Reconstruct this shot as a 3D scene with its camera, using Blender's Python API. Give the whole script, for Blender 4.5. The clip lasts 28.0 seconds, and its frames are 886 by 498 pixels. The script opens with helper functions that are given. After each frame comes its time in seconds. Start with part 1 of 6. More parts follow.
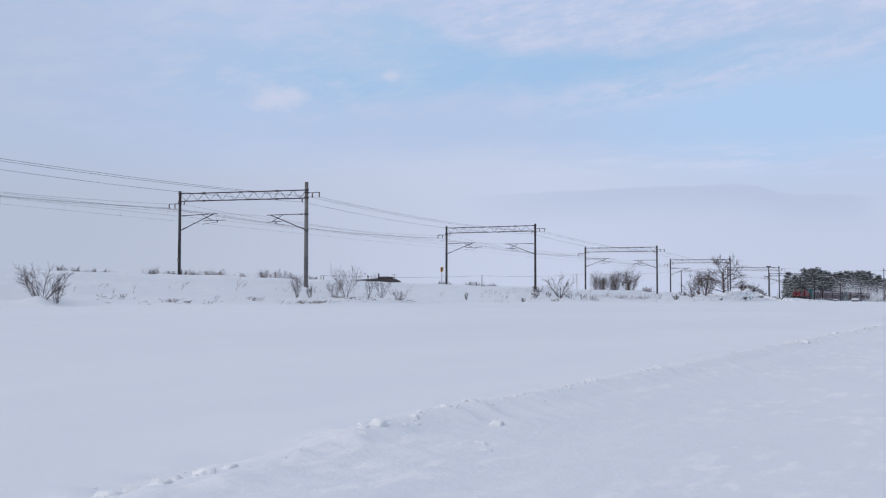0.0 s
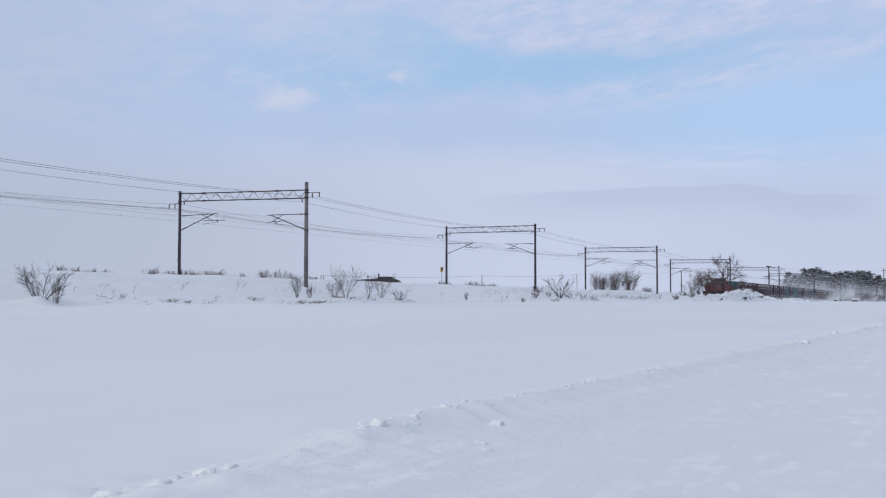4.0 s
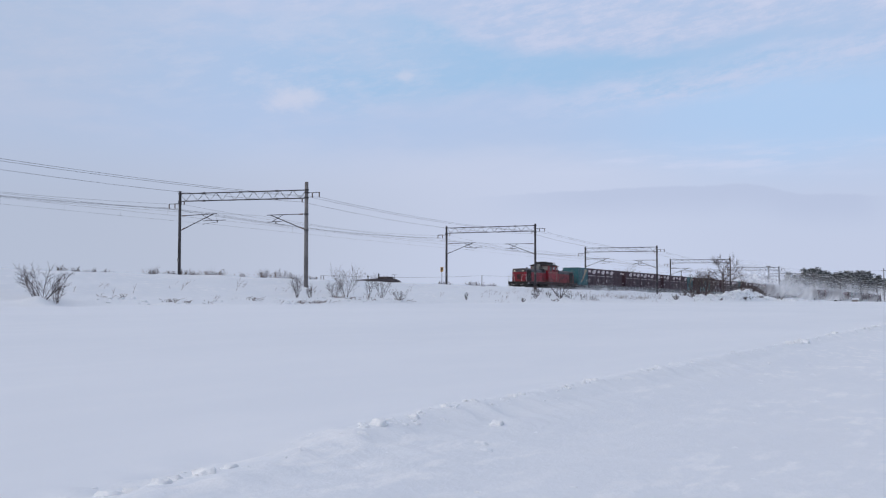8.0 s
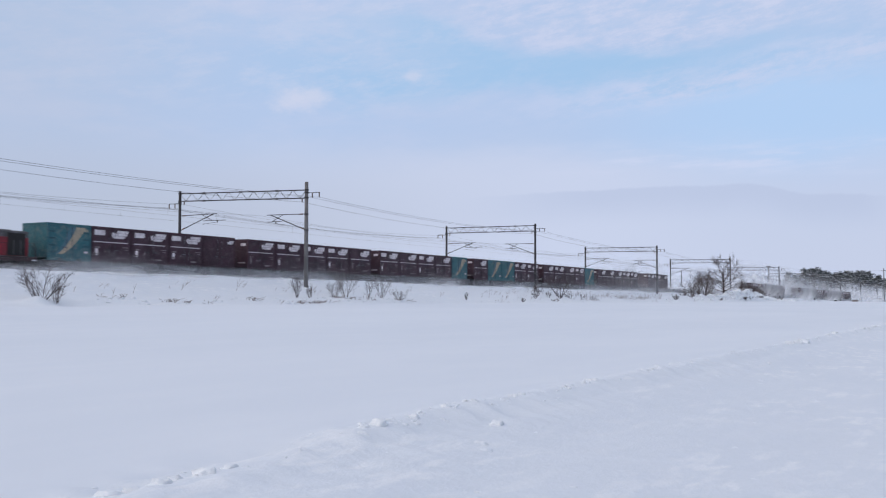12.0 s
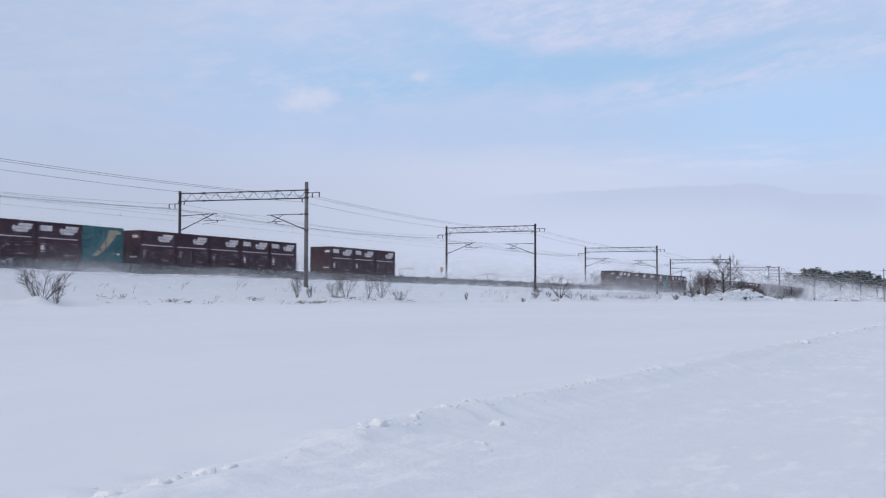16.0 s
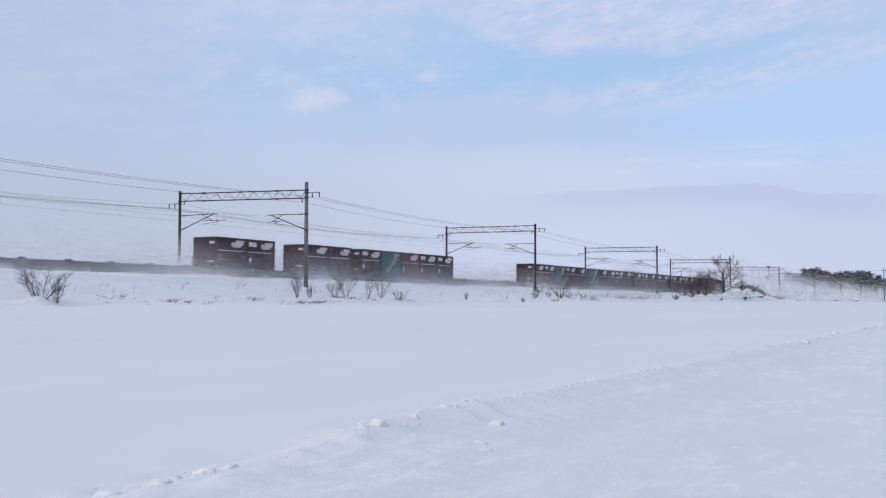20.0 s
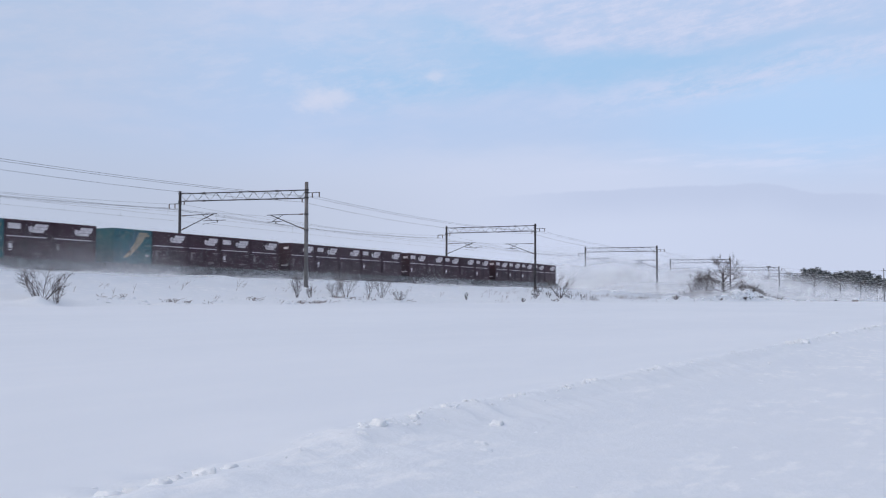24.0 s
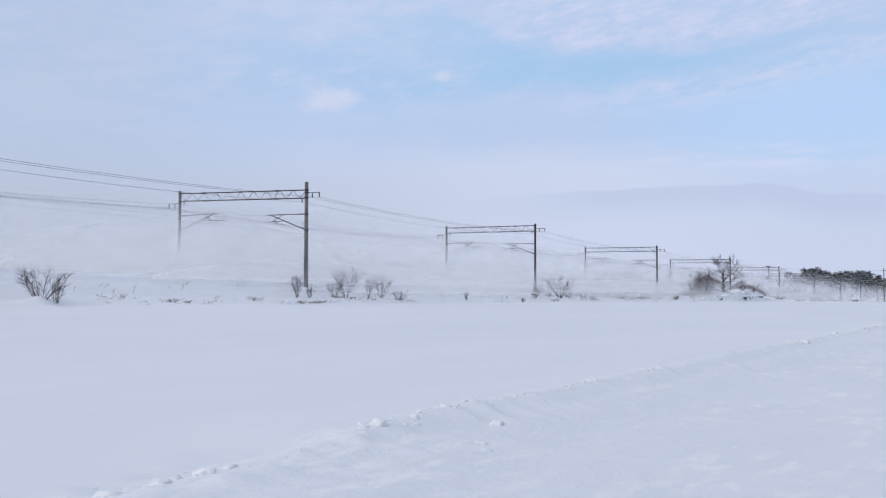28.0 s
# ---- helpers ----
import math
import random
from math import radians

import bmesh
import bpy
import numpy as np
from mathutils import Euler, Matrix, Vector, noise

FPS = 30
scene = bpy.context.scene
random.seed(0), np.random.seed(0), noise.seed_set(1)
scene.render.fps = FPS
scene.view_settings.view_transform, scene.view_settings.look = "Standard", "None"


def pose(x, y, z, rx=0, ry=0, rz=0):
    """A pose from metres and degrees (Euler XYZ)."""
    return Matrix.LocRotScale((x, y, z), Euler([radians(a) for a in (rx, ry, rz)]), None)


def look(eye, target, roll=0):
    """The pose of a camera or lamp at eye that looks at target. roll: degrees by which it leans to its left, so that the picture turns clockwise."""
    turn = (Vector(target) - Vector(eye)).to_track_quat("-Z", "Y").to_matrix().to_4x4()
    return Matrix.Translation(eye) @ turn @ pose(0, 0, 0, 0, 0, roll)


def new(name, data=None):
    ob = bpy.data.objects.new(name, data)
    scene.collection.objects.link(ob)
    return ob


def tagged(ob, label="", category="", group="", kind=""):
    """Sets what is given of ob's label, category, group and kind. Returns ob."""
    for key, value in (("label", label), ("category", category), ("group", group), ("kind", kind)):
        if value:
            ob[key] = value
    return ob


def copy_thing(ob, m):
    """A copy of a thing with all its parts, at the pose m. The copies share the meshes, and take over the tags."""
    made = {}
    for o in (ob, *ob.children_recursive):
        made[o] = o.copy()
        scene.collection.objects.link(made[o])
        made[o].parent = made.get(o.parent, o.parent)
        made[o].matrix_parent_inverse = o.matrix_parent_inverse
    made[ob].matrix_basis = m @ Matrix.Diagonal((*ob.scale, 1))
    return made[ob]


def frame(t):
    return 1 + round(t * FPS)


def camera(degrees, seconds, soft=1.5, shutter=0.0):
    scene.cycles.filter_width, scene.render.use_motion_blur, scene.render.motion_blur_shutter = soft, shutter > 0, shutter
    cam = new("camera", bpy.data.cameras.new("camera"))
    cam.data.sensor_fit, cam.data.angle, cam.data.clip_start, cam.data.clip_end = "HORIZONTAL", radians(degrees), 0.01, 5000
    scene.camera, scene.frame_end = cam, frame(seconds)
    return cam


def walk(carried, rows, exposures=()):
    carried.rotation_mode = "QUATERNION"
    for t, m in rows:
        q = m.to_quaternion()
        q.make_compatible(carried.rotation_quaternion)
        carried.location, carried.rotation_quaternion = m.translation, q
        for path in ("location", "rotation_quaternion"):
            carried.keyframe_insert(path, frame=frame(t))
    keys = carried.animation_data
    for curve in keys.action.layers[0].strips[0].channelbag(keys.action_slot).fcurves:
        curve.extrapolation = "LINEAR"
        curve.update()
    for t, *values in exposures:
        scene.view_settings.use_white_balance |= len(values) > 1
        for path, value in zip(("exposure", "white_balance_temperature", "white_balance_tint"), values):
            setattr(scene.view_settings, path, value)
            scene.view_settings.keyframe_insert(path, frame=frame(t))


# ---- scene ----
cam = camera(46.06, 28.0, soft=1.2, shutter=0.25)
EYE = 1.6                       # camera height over the field at its foot
walk(cam, [(t, look((0, 0, EYE), (math.cos(radians(29.134)) * 100, math.sin(radians(29.134)) * 100, EYE + math.tan(radians(2.611)) * 100), roll=0.034)) for t in (0, 28)],
     exposures=[(0, 0.0), (10.8, 0.0), (12, 0.06), (14, 0.07), (18, 0.08), (28, 0.1)])

# ---- light ----
SUN_EL, SUN_AZ = 42.0, 150.0    # degrees; azimuth from +x towards +y
world = bpy.data.worlds.new("sky")
scene.world = world
world.use_nodes = True
wt = world.node_tree
wt.nodes.clear()
sky = wt.nodes.new("ShaderNodeTexSky")
sky.sky_type, sky.sun_disc = "NISHITA", False
sky.sun_elevation, sky.sun_rotation = radians(SUN_EL), radians(90 - SUN_AZ)
sky.air_density, sky.dust_density, sky.ozone_density = 1.0, 3.0, 1.0
veil = wt.nodes.new("ShaderNodeMixRGB")       # thin high cloud over the whole dome
veil.inputs[0].default_value = 0.55
veil.inputs[2].default_value = (6.05, 6.75, 8.55, 1)
bg = wt.nodes.new("ShaderNodeBackground")
bg.inputs[1].default_value = 0.1
wo = wt.nodes.new("ShaderNodeOutputWorld")
wt.links.new(sky.outputs[0], veil.inputs[1])
wt.links.new(veil.outputs[0], bg.inputs[0])
wt.links.new(bg.outputs[0], wo.inputs[0])
sun_data = bpy.data.lights.new("sun", "SUN")
sun_data.energy, sun_data.angle, sun_data.color = 0.5, radians(35), (1.0, 0.96, 0.9)
sun = new("sun", sun_data)
sun.matrix_world = look((0, 0, 60), (-math.cos(radians(SUN_EL)) * math.cos(radians(SUN_AZ)), -math.cos(radians(SUN_EL)) * math.sin(radians(SUN_AZ)), 60 - math.sin(radians(SUN_EL))))
scene.cycles.transparent_max_bounces = 48

# ---- plan ----
TRACK, FAR_TRACK = 57.64, 62.0  # distance of the two tracks from the camera's line
GRADE = -0.00728
SPEED = 23.43
FRONT = 53.2                    # place of the engine's hood front at 11 s
FIRST = 70.9                    # place of the first container's front at 11 s
PORTALS = [70.15 + 49.68 * i for i in range(-1, 9)]


def run(t):
    """How far the train has rolled since 11 s: it slows a little all the way."""
    return SPEED * (t - 11) - 0.0139 * ((t - 14) ** 2 - 9)


def rail(s):
    """Height of the rail head: an even grade that steepens past 150 m and eases again."""
    return EYE + 1.674 + GRADE * s - 0.36 * (min(max(s - 150, 0), 200) / 150) ** 2


# ---- node and mesh helpers ----
def nd(tree, kind, ins=(), **props):
    n = tree.nodes.new(kind)
    for k, v in dict(ins).items():
        if isinstance(v, bpy.types.NodeSocket):
            tree.links.new(v, n.inputs[k])
        else:
            n.inputs[k].default_value = v
    return n


def mth(tree, op, a, b=0.0, clamp=False):
    n = tree.nodes.new("ShaderNodeMath")
    n.operation, n.use_clamp = op, clamp
    for i, v in enumerate((a, b)):
        if isinstance(v, bpy.types.NodeSocket):
            tree.links.new(v, n.inputs[i])
        else:
            n.inputs[i].default_value = v
    return n.outputs[0]


def ramp(tree, fac, a, b, lo=0.0, hi=1.0):
    n = tree.nodes.new("ShaderNodeMapRange")
    n.interpolation_type = "SMOOTHSTEP"
    tree.links.new(fac, n.inputs[0])
    n.inputs[1].default_value, n.inputs[2].default_value, n.inputs[3].default_value, n.inputs[4].default_value = a, b, lo, hi
    return n.outputs[0]


def mixc(tree, fac, a, b):
    n = tree.nodes.new("ShaderNodeMixRGB")
    for i, v in enumerate((fac, a, b)):
        if isinstance(v, bpy.types.NodeSocket):
            tree.links.new(v, n.inputs[i])
        elif i == 0:
            n.inputs[0].default_value = v
        else:
            n.inputs[i].default_value = (*v, 1)
    return n.outputs[0]


def noise_tex(tree, vec, scale, detail=4.0, rough=0.55):
    n = tree.nodes.new("ShaderNodeTexNoise")
    tree.links.new(vec, n.inputs["Vector"])
    n.inputs["Scale"].default_value, n.inputs["Detail"].default_value, n.inputs["Roughness"].default_value = scale, detail, rough
    return n.outputs["Fac"]


def mat(name, col, col2=None, rough=0.6, metal=0.0, grain=8.0, patch=0.8, bump=0.15, dist=0.01, dirt=None, dirt_amount=0.0, spec=0.4):
    """A painted, metal, wood or stone surface: grain and patches in two scales, with dirt."""
    m = bpy.data.materials.new(name)
    m.use_nodes = True
    t = m.node_tree
    p = t.nodes["Principled BSDF"]
    co = t.nodes.new("ShaderNodeTexCoord").outputs["Object"]
    rnd = t.nodes.new("ShaderNodeObjectInfo").outputs["Random"]
    off = nd(t, "ShaderNodeVectorMath", {0: co})
    off.operation = "ADD"
    sh = t.nodes.new("ShaderNodeCombineXYZ")
    t.links.new(mth(t, "MULTIPLY", rnd, 37.0), sh.inputs[0])
    t.links.new(sh.outputs[0], off.inputs[1])
    v = off.outputs[0]
    fine, wide = noise_tex(t, v, grain), noise_tex(t, v, patch, 5.0, 0.6)
    c2 = col2 or tuple(c * 0.72 for c in col)
    c = mixc(t, ramp(t, wide, 0.35, 0.68), col, c2)
    c = mixc(t, mth(t, "MULTIPLY", ramp(t, fine, 0.45, 0.75), 0.35), c, tuple(x * 0.8 for x in c2))
    if dirt:
        c = mixc(t, mth(t, "MULTIPLY", ramp(t, noise_tex(t, v, patch * 3.1, 6.0, 0.65), 0.48, 0.66), dirt_amount), c, dirt)
    t.links.new(c, p.inputs["Base Color"])
    t.links.new(ramp(t, fine, 0.3, 0.7, max(rough - 0.12, 0.02), min(rough + 0.12, 1)), p.inputs["Roughness"])
    p.inputs["Metallic"].default_value = metal
    p.inputs["Specular IOR Level"].default_value = spec
    if bump:
        b = nd(t, "ShaderNodeBump", {"Strength": bump, "Distance": dist, "Height": fine})
        t.links.new(b.outputs[0], p.inputs["Normal"])
    return m


def box(bm, lo, hi):
    x0, y0, z0 = lo
    x1, y1, z1 = hi
    v = [bm.verts.new(q) for q in ((x0, y0, z0), (x1, y0, z0), (x1, y1, z0), (x0, y1, z0), (x0, y0, z1), (x1, y0, z1), (x1, y1, z1), (x0, y1, z1))]
    for f in ((0, 3, 2, 1), (4, 5, 6, 7), (0, 1, 5, 4), (1, 2, 6, 5), (2, 3, 7, 6), (3, 0, 4, 7)):
        bm.faces.new([v[i] for i in f])
    return bm


def rounded(lo, hi, r=0.03, seg=2):
    bm = box(bmesh.new(), lo, hi)
    bmesh.ops.bevel(bm, geom=bm.edges[:], offset=r, segments=seg, profile=0.5, affect="EDGES")
    return bm


def boxes(*pairs):
    bm = bmesh.new()
    for lo, hi in pairs:
        box(bm, lo, hi)
    return bm


def tube(bm, pts, radii, sides=6, caps=True):
    """A pipe of changing radius along pts."""
    rings = []
    pts = [Vector(p) for p in pts]
    if not isinstance(radii, (list, tuple)):
        radii = [radii] * len(pts)
    for i, p in enumerate(pts):
        d = (pts[min(i + 1, len(pts) - 1)] - pts[max(i - 1, 0)]).normalized()
        a = d.orthogonal().normalized() if abs(d.z) > 0.98 else d.cross(Vector((0, 0, 1))).normalized()
        b = d.cross(a)
        rings.append([bm.verts.new(p + (a * math.cos(2 * math.pi * k / sides) + b * math.sin(2 * math.pi * k / sides)) * radii[i]) for k in range(sides)])
    for r0, r1 in zip(rings, rings[1:]):
        for k in range(sides):
            bm.faces.new((r0[k], r0[(k + 1) % sides], r1[(k + 1) % sides], r1[k]))
    if caps:
        bm.faces.new(rings[0][::-1])
        bm.faces.new(rings[-1])
    return bm


def pipe(pts, radii, sides=6):
    return tube(bmesh.new(), pts, radii, sides)


def prism(profile, x0, x1, axis="x"):
    """The closed outline (a, b) pushed from x0 to x1 along an axis: x takes (y, z), y takes (x, z)."""
    bm = bmesh.new()
    put = (lambda u, a, b: (u, a, b)) if axis == "x" else (lambda u, a, b: (a, u, b))
    r0 = [bm.verts.new(put(x0, a, b)) for a, b in profile]
    r1 = [bm.verts.new(put(x1, a, b)) for a, b in profile]
    n = len(profile)
    for k in range(n):
        bm.faces.new((r0[k], r0[(k + 1) % n], r1[(k + 1) % n], r1[k]))
    bm.faces.new(r0[::-1])
    bm.faces.new(r1)
    bmesh.ops.recalc_face_normals(bm, faces=bm.faces[:])
    return bm


def mesh_of(name, bm, material, smooth=False):
    me = bpy.data.meshes.new(name)
    bmesh.ops.recalc_face_normals(bm, faces=bm.faces[:])
    bm.to_mesh(me)
    bm.free()
    me.materials.append(material)
    if smooth:
        for p in me.polygons:
            p.use_smooth = True
    return me


def part(name, bm, material, parent=None, label="", smooth=False, at=None):
    """One bmesh (or ready mesh) as one object under a thing or a part."""
    me = bm if isinstance(bm, bpy.types.Mesh) else mesh_of(name, bm, material, smooth)
    ob = new(name, me)
    if parent:
        ob.parent = parent
    if at is not None:
        ob.matrix_basis = at
    if label:
        tagged(ob, label)
    return ob


def thing(name, label, category, group="", kind="", m=None):
    e = tagged(new(name), label, category, group, kind)
    e.empty_display_size = 0.3
    if m is not None:
        e.matrix_basis = m
    return e


def lattice(ix, iy, seed):
    h = np.sin(ix * 127.1 + iy * 311.7 + seed * 74.7) * 43758.5453
    return h - np.floor(h)


def vnoise(x, y, seed=0):
    """Smooth value noise, -0.5 to 0.5, for arrays."""
    ix, iy = np.floor(x), np.floor(y)
    fx, fy = x - ix, y - iy
    fx, fy = fx * fx * (3 - 2 * fx), fy * fy * (3 - 2 * fy)
    a, b = lattice(ix, iy, seed), lattice(ix + 1, iy, seed)
    c, d = lattice(ix, iy + 1, seed), lattice(ix + 1, iy + 1, seed)
    return (a + (b - a) * fx) * (1 - fy) + (c + (d - c) * fx) * fy - 0.5


# ---- materials ----
def snow_material(name, rough_bumps, white=0.0):
    m = bpy.data.materials.new(name)
    m.use_nodes = True
    t = m.node_tree
    p = t.nodes["Principled BSDF"]
    co = t.nodes.new("ShaderNodeTexCoord").outputs["Object"]
    sc = nd(t, "ShaderNodeMapping", {0: co})
    sc.inputs["Scale"].default_value = (0.35, 1.0, 1.0)
    wide, mid, fine = noise_tex(t, sc.outputs[0], 0.09, 4), noise_tex(t, sc.outputs[0], 1.1, 5), noise_tex(t, co, 40.0, 3)
    c = mixc(t, ramp(t, wide, 0.3, 0.7), (0.805 + white, 0.83 + white, 0.865 + white), (0.85 + white, 0.87 + white, 0.90 + white * 0.7))
    c = mixc(t, mth(t, "MULTIPLY", ramp(t, mid, 0.4, 0.75), 0.4), c, (0.88 + white, 0.893 + white, 0.912 + white))
    if white:                                                        # mottled where lumps broke off
        patchy = mth(t, "MULTIPLY", ramp(t, noise_tex(t, sc.outputs[0], 4.0, 6, 0.65), 0.48, 0.66), ramp(t, noise_tex(t, sc.outputs[0], 0.7, 3, 0.5), 0.38, 0.62, 0.15, 1.0))
        c = mixc(t, mth(t, "MULTIPLY", ramp(t, noise_tex(t, co, 9.0, 5, 0.7), 0.42, 0.7), 0.35), c, (0.77, 0.80, 0.825))
        c = mixc(t, mth(t, "MULTIPLY", patchy, 0.85), c, (0.955, 0.957, 0.96))
    t.links.new(c, p.inputs["Base Color"])
    p.inputs["Roughness"].default_value = 0.62
    p.inputs["Specular IOR Level"].default_value = 0.25
    crust = ramp(t, noise_tex(t, co, 7.0, 4, 0.6), 0.45, 0.75)
    h = mth(t, "ADD", mth(t, "MULTIPLY", mid, rough_bumps), mth(t, "ADD", mth(t, "MULTIPLY", fine, 0.02), mth(t, "MULTIPLY", crust, white * 2.2)))
    if rough_bumps > 0.1:                                            # granular crust
        h = mth(t, "ADD", h, mth(t, "MULTIPLY", ramp(t, noise_tex(t, co, 16.0, 5, 0.7), 0.35, 0.8), 0.09))
    b = nd(t, "ShaderNodeBump", {"Strength": 0.3, "Distance": 0.2, "Height": h})
    t.links.new(b.outputs[0], p.inputs["Normal"])
    return m


SNOW = snow_material("snow", 0.05)
SNOW_CRUST = snow_material("crusted snow", 0.22, 0.02)
SNOW_BANK = snow_material("wind-carved bank snow", 0.45, 0.012)
SNOW_FRESH = snow_material("freshly broken snow", 0.1, 0.07)
for q, v in (("Subsurface Weight", 0.45), ("Subsurface Scale", 0.05), ("Subsurface Radius", (1.0, 1.0, 1.0))):
    SNOW_FRESH.node_tree.nodes["Principled BSDF"].inputs[q].default_value = v
CONCRETE = mat("weathered concrete", (0.20, 0.19, 0.19), (0.14, 0.135, 0.135), 0.85, grain=20, patch=1.5)
STEEL_DARK = mat("dark galvanised steel", (0.065, 0.06, 0.066), (0.045, 0.042, 0.046), 0.6, 0.35, grain=30)
WIRE = mat("dark copper wire", (0.09, 0.085, 0.09), (0.07, 0.06, 0.06), 0.6, 0.3, bump=0)
INSULATOR = mat("brown porcelain", (0.12, 0.07, 0.05), None, 0.3, bump=0)
BARK = mat("dark bare bark", (0.095, 0.07, 0.066), (0.065, 0.048, 0.046), 0.9, grain=25, patch=3)
DEAD = mat("dead brown grass", (0.21, 0.15, 0.13), (0.14, 0.1, 0.086), 0.9, grain=25, patch=3, bump=0)
DRY = mat("dry brown stalks", (0.21, 0.15, 0.12), (0.15, 0.105, 0.085), 0.9, grain=25, patch=3, bump=0)
RED = mat("dull red engine paint", (0.26, 0.009, 0.022), (0.16, 0.007, 0.017), 0.5, grain=6, patch=0.55, dirt=(0.075, 0.02, 0.024), dirt_amount=0.6)
GREY_BAND = mat("grey engine paint with snow dust", (0.085, 0.08, 0.085), (0.05, 0.047, 0.05), 0.6, grain=5, patch=0.9, dirt=(0.24, 0.24, 0.26), dirt_amount=0.4)
BLACK = mat("sooty black steel", (0.022, 0.02, 0.022), (0.035, 0.03, 0.03), 0.7, 0.0, grain=9, dirt=(0.15, 0.15, 0.16), dirt_amount=0.25)
UNDER = mat("grimy underframe", (0.05, 0.045, 0.05), (0.03, 0.028, 0.03), 0.85, grain=6, patch=1.2, dirt=(0.45, 0.47, 0.52), dirt_amount=0.5)
GRIMY_RED = mat("grimy dark red paint", (0.04, 0.009, 0.012), (0.028, 0.01, 0.012), 0.7, grain=6, patch=0.9, dirt=(0.06, 0.05, 0.055), dirt_amount=0.6)
SOOT = mat("soot-black steel", (0.012, 0.011, 0.012), (0.02, 0.017, 0.017), 0.75, grain=9, dirt=(0.05, 0.045, 0.05), dirt_amount=0.3)
CLEAR_GLASS = bpy.data.materials.new("clear cab glass")
CLEAR_GLASS.use_nodes = True
CLEAR_GLASS.node_tree.nodes["Principled BSDF"].inputs["Transmission Weight"].default_value = 1.0
CLEAR_GLASS.node_tree.nodes["Principled BSDF"].inputs["Roughness"].default_value = 0.02
CLEAR_GLASS.node_tree.nodes["Principled BSDF"].inputs["IOR"].default_value = 1.1
WHITE_LINE = mat("dirty white paint", (0.58, 0.57, 0.57), (0.42, 0.40, 0.40), 0.6, grain=14, patch=2)
GLASS = bpy.data.materials.new("dark cab glass")
GLASS.use_nodes = True
GLASS.node_tree.nodes["Principled BSDF"].inputs["Base Color"].default_value = (0.03, 0.035, 0.04, 1)
GLASS.node_tree.nodes["Principled BSDF"].inputs["Roughness"].default_value = 0.06
# the sky's reflection in the front panes is put into this pale base colour
PALE_GLASS = bpy.data.materials.new("cab glass paled like reflected sky")
PALE_GLASS.use_nodes = True
PALE_GLASS.node_tree.nodes["Principled BSDF"].inputs["Base Color"].default_value = (0.22, 0.21, 0.20, 1)
PALE_GLASS.node_tree.nodes["Principled BSDF"].inputs["Roughness"].default_value = 0.15
PALE_STEEL = mat("weathered grey steel", (0.20, 0.20, 0.19), (0.13, 0.13, 0.125), 0.6, grain=9, patch=1.0, dirt=(0.05, 0.05, 0.05), dirt_amount=0.5)
LAMP = bpy.data.materials.new("lit headlight")
LAMP.use_nodes = True
LAMP.node_tree.nodes["Principled BSDF"].inputs["Base Color"].default_value = (0.3, 0.29, 0.27, 1)
LAMP.node_tree.nodes["Principled BSDF"].inputs["Emission Color"].default_value = (1.0, 0.86, 0.62, 1)
LAMP.node_tree.nodes["Principled BSDF"].inputs["Emission Strength"].default_value = 0.3
MAROON = mat("dull maroon container paint", (0.052, 0.019, 0.031), (0.036, 0.014, 0.023), 0.62, grain=7, patch=0.9, dirt=(0.11, 0.085, 0.095), dirt_amount=0.35)
MAROON_RED = mat("faded maroon container paint", (0.125, 0.045, 0.058), (0.085, 0.032, 0.043), 0.65, grain=7, patch=0.9, dirt=(0.2, 0.15, 0.15), dirt_amount=0.4)
TEAL = mat("teal container paint", (0.028, 0.128, 0.152), (0.024, 0.10, 0.12), 0.6, grain=7, patch=0.9, dirt=(0.16, 0.19, 0.18), dirt_amount=0.5)
TEAL_DARK = mat("teal darkened as recess shade", (0.025, 0.085, 0.10), None, 0.6)
BEIGE = mat("faded beige stripe paint", (0.36, 0.31, 0.22), (0.24, 0.24, 0.20), 0.65, grain=8, patch=1.6)
SLATE = mat("faded slate-blue paint", (0.075, 0.15, 0.20), (0.055, 0.13, 0.17), 0.6, grain=8, patch=1.6, dirt=(0.028, 0.12, 0.145), dirt_amount=0.6)
SAND = mat("worn sand-coloured paint", (0.42, 0.34, 0.24), (0.30, 0.27, 0.21), 0.65, grain=8, patch=1.6, dirt=(0.12, 0.18, 0.17), dirt_amount=0.5)
FAINT = mat("grimed white marking", (0.27, 0.24, 0.25), (0.14, 0.11, 0.125), 0.7, grain=11, patch=2.0, dirt=(0.06, 0.03, 0.04), dirt_amount=0.8)
DECAL = mat("scuffed white marking", (0.72, 0.68, 0.69), (0.52, 0.46, 0.49), 0.6, grain=11, patch=3.0)
# lightened grey-green: the haze of distance is put into the needles' colour
NEEDLES = mat("fir needles greyed for haze", (0.13, 0.14, 0.142), (0.09, 0.102, 0.105), 0.9, grain=6, patch=0.6, bump=0)
ROOF = mat("dark roof sheet", (0.06, 0.05, 0.055), (0.085, 0.07, 0.07), 0.7, grain=5, patch=0.5)
WALL_PAINT = mat("grey wall boards", (0.25, 0.24, 0.24), None, 0.8)
YELLOW = mat("yellow sign enamel", (0.50, 0.29, 0.07), (0.4, 0.22, 0.05), 0.5)


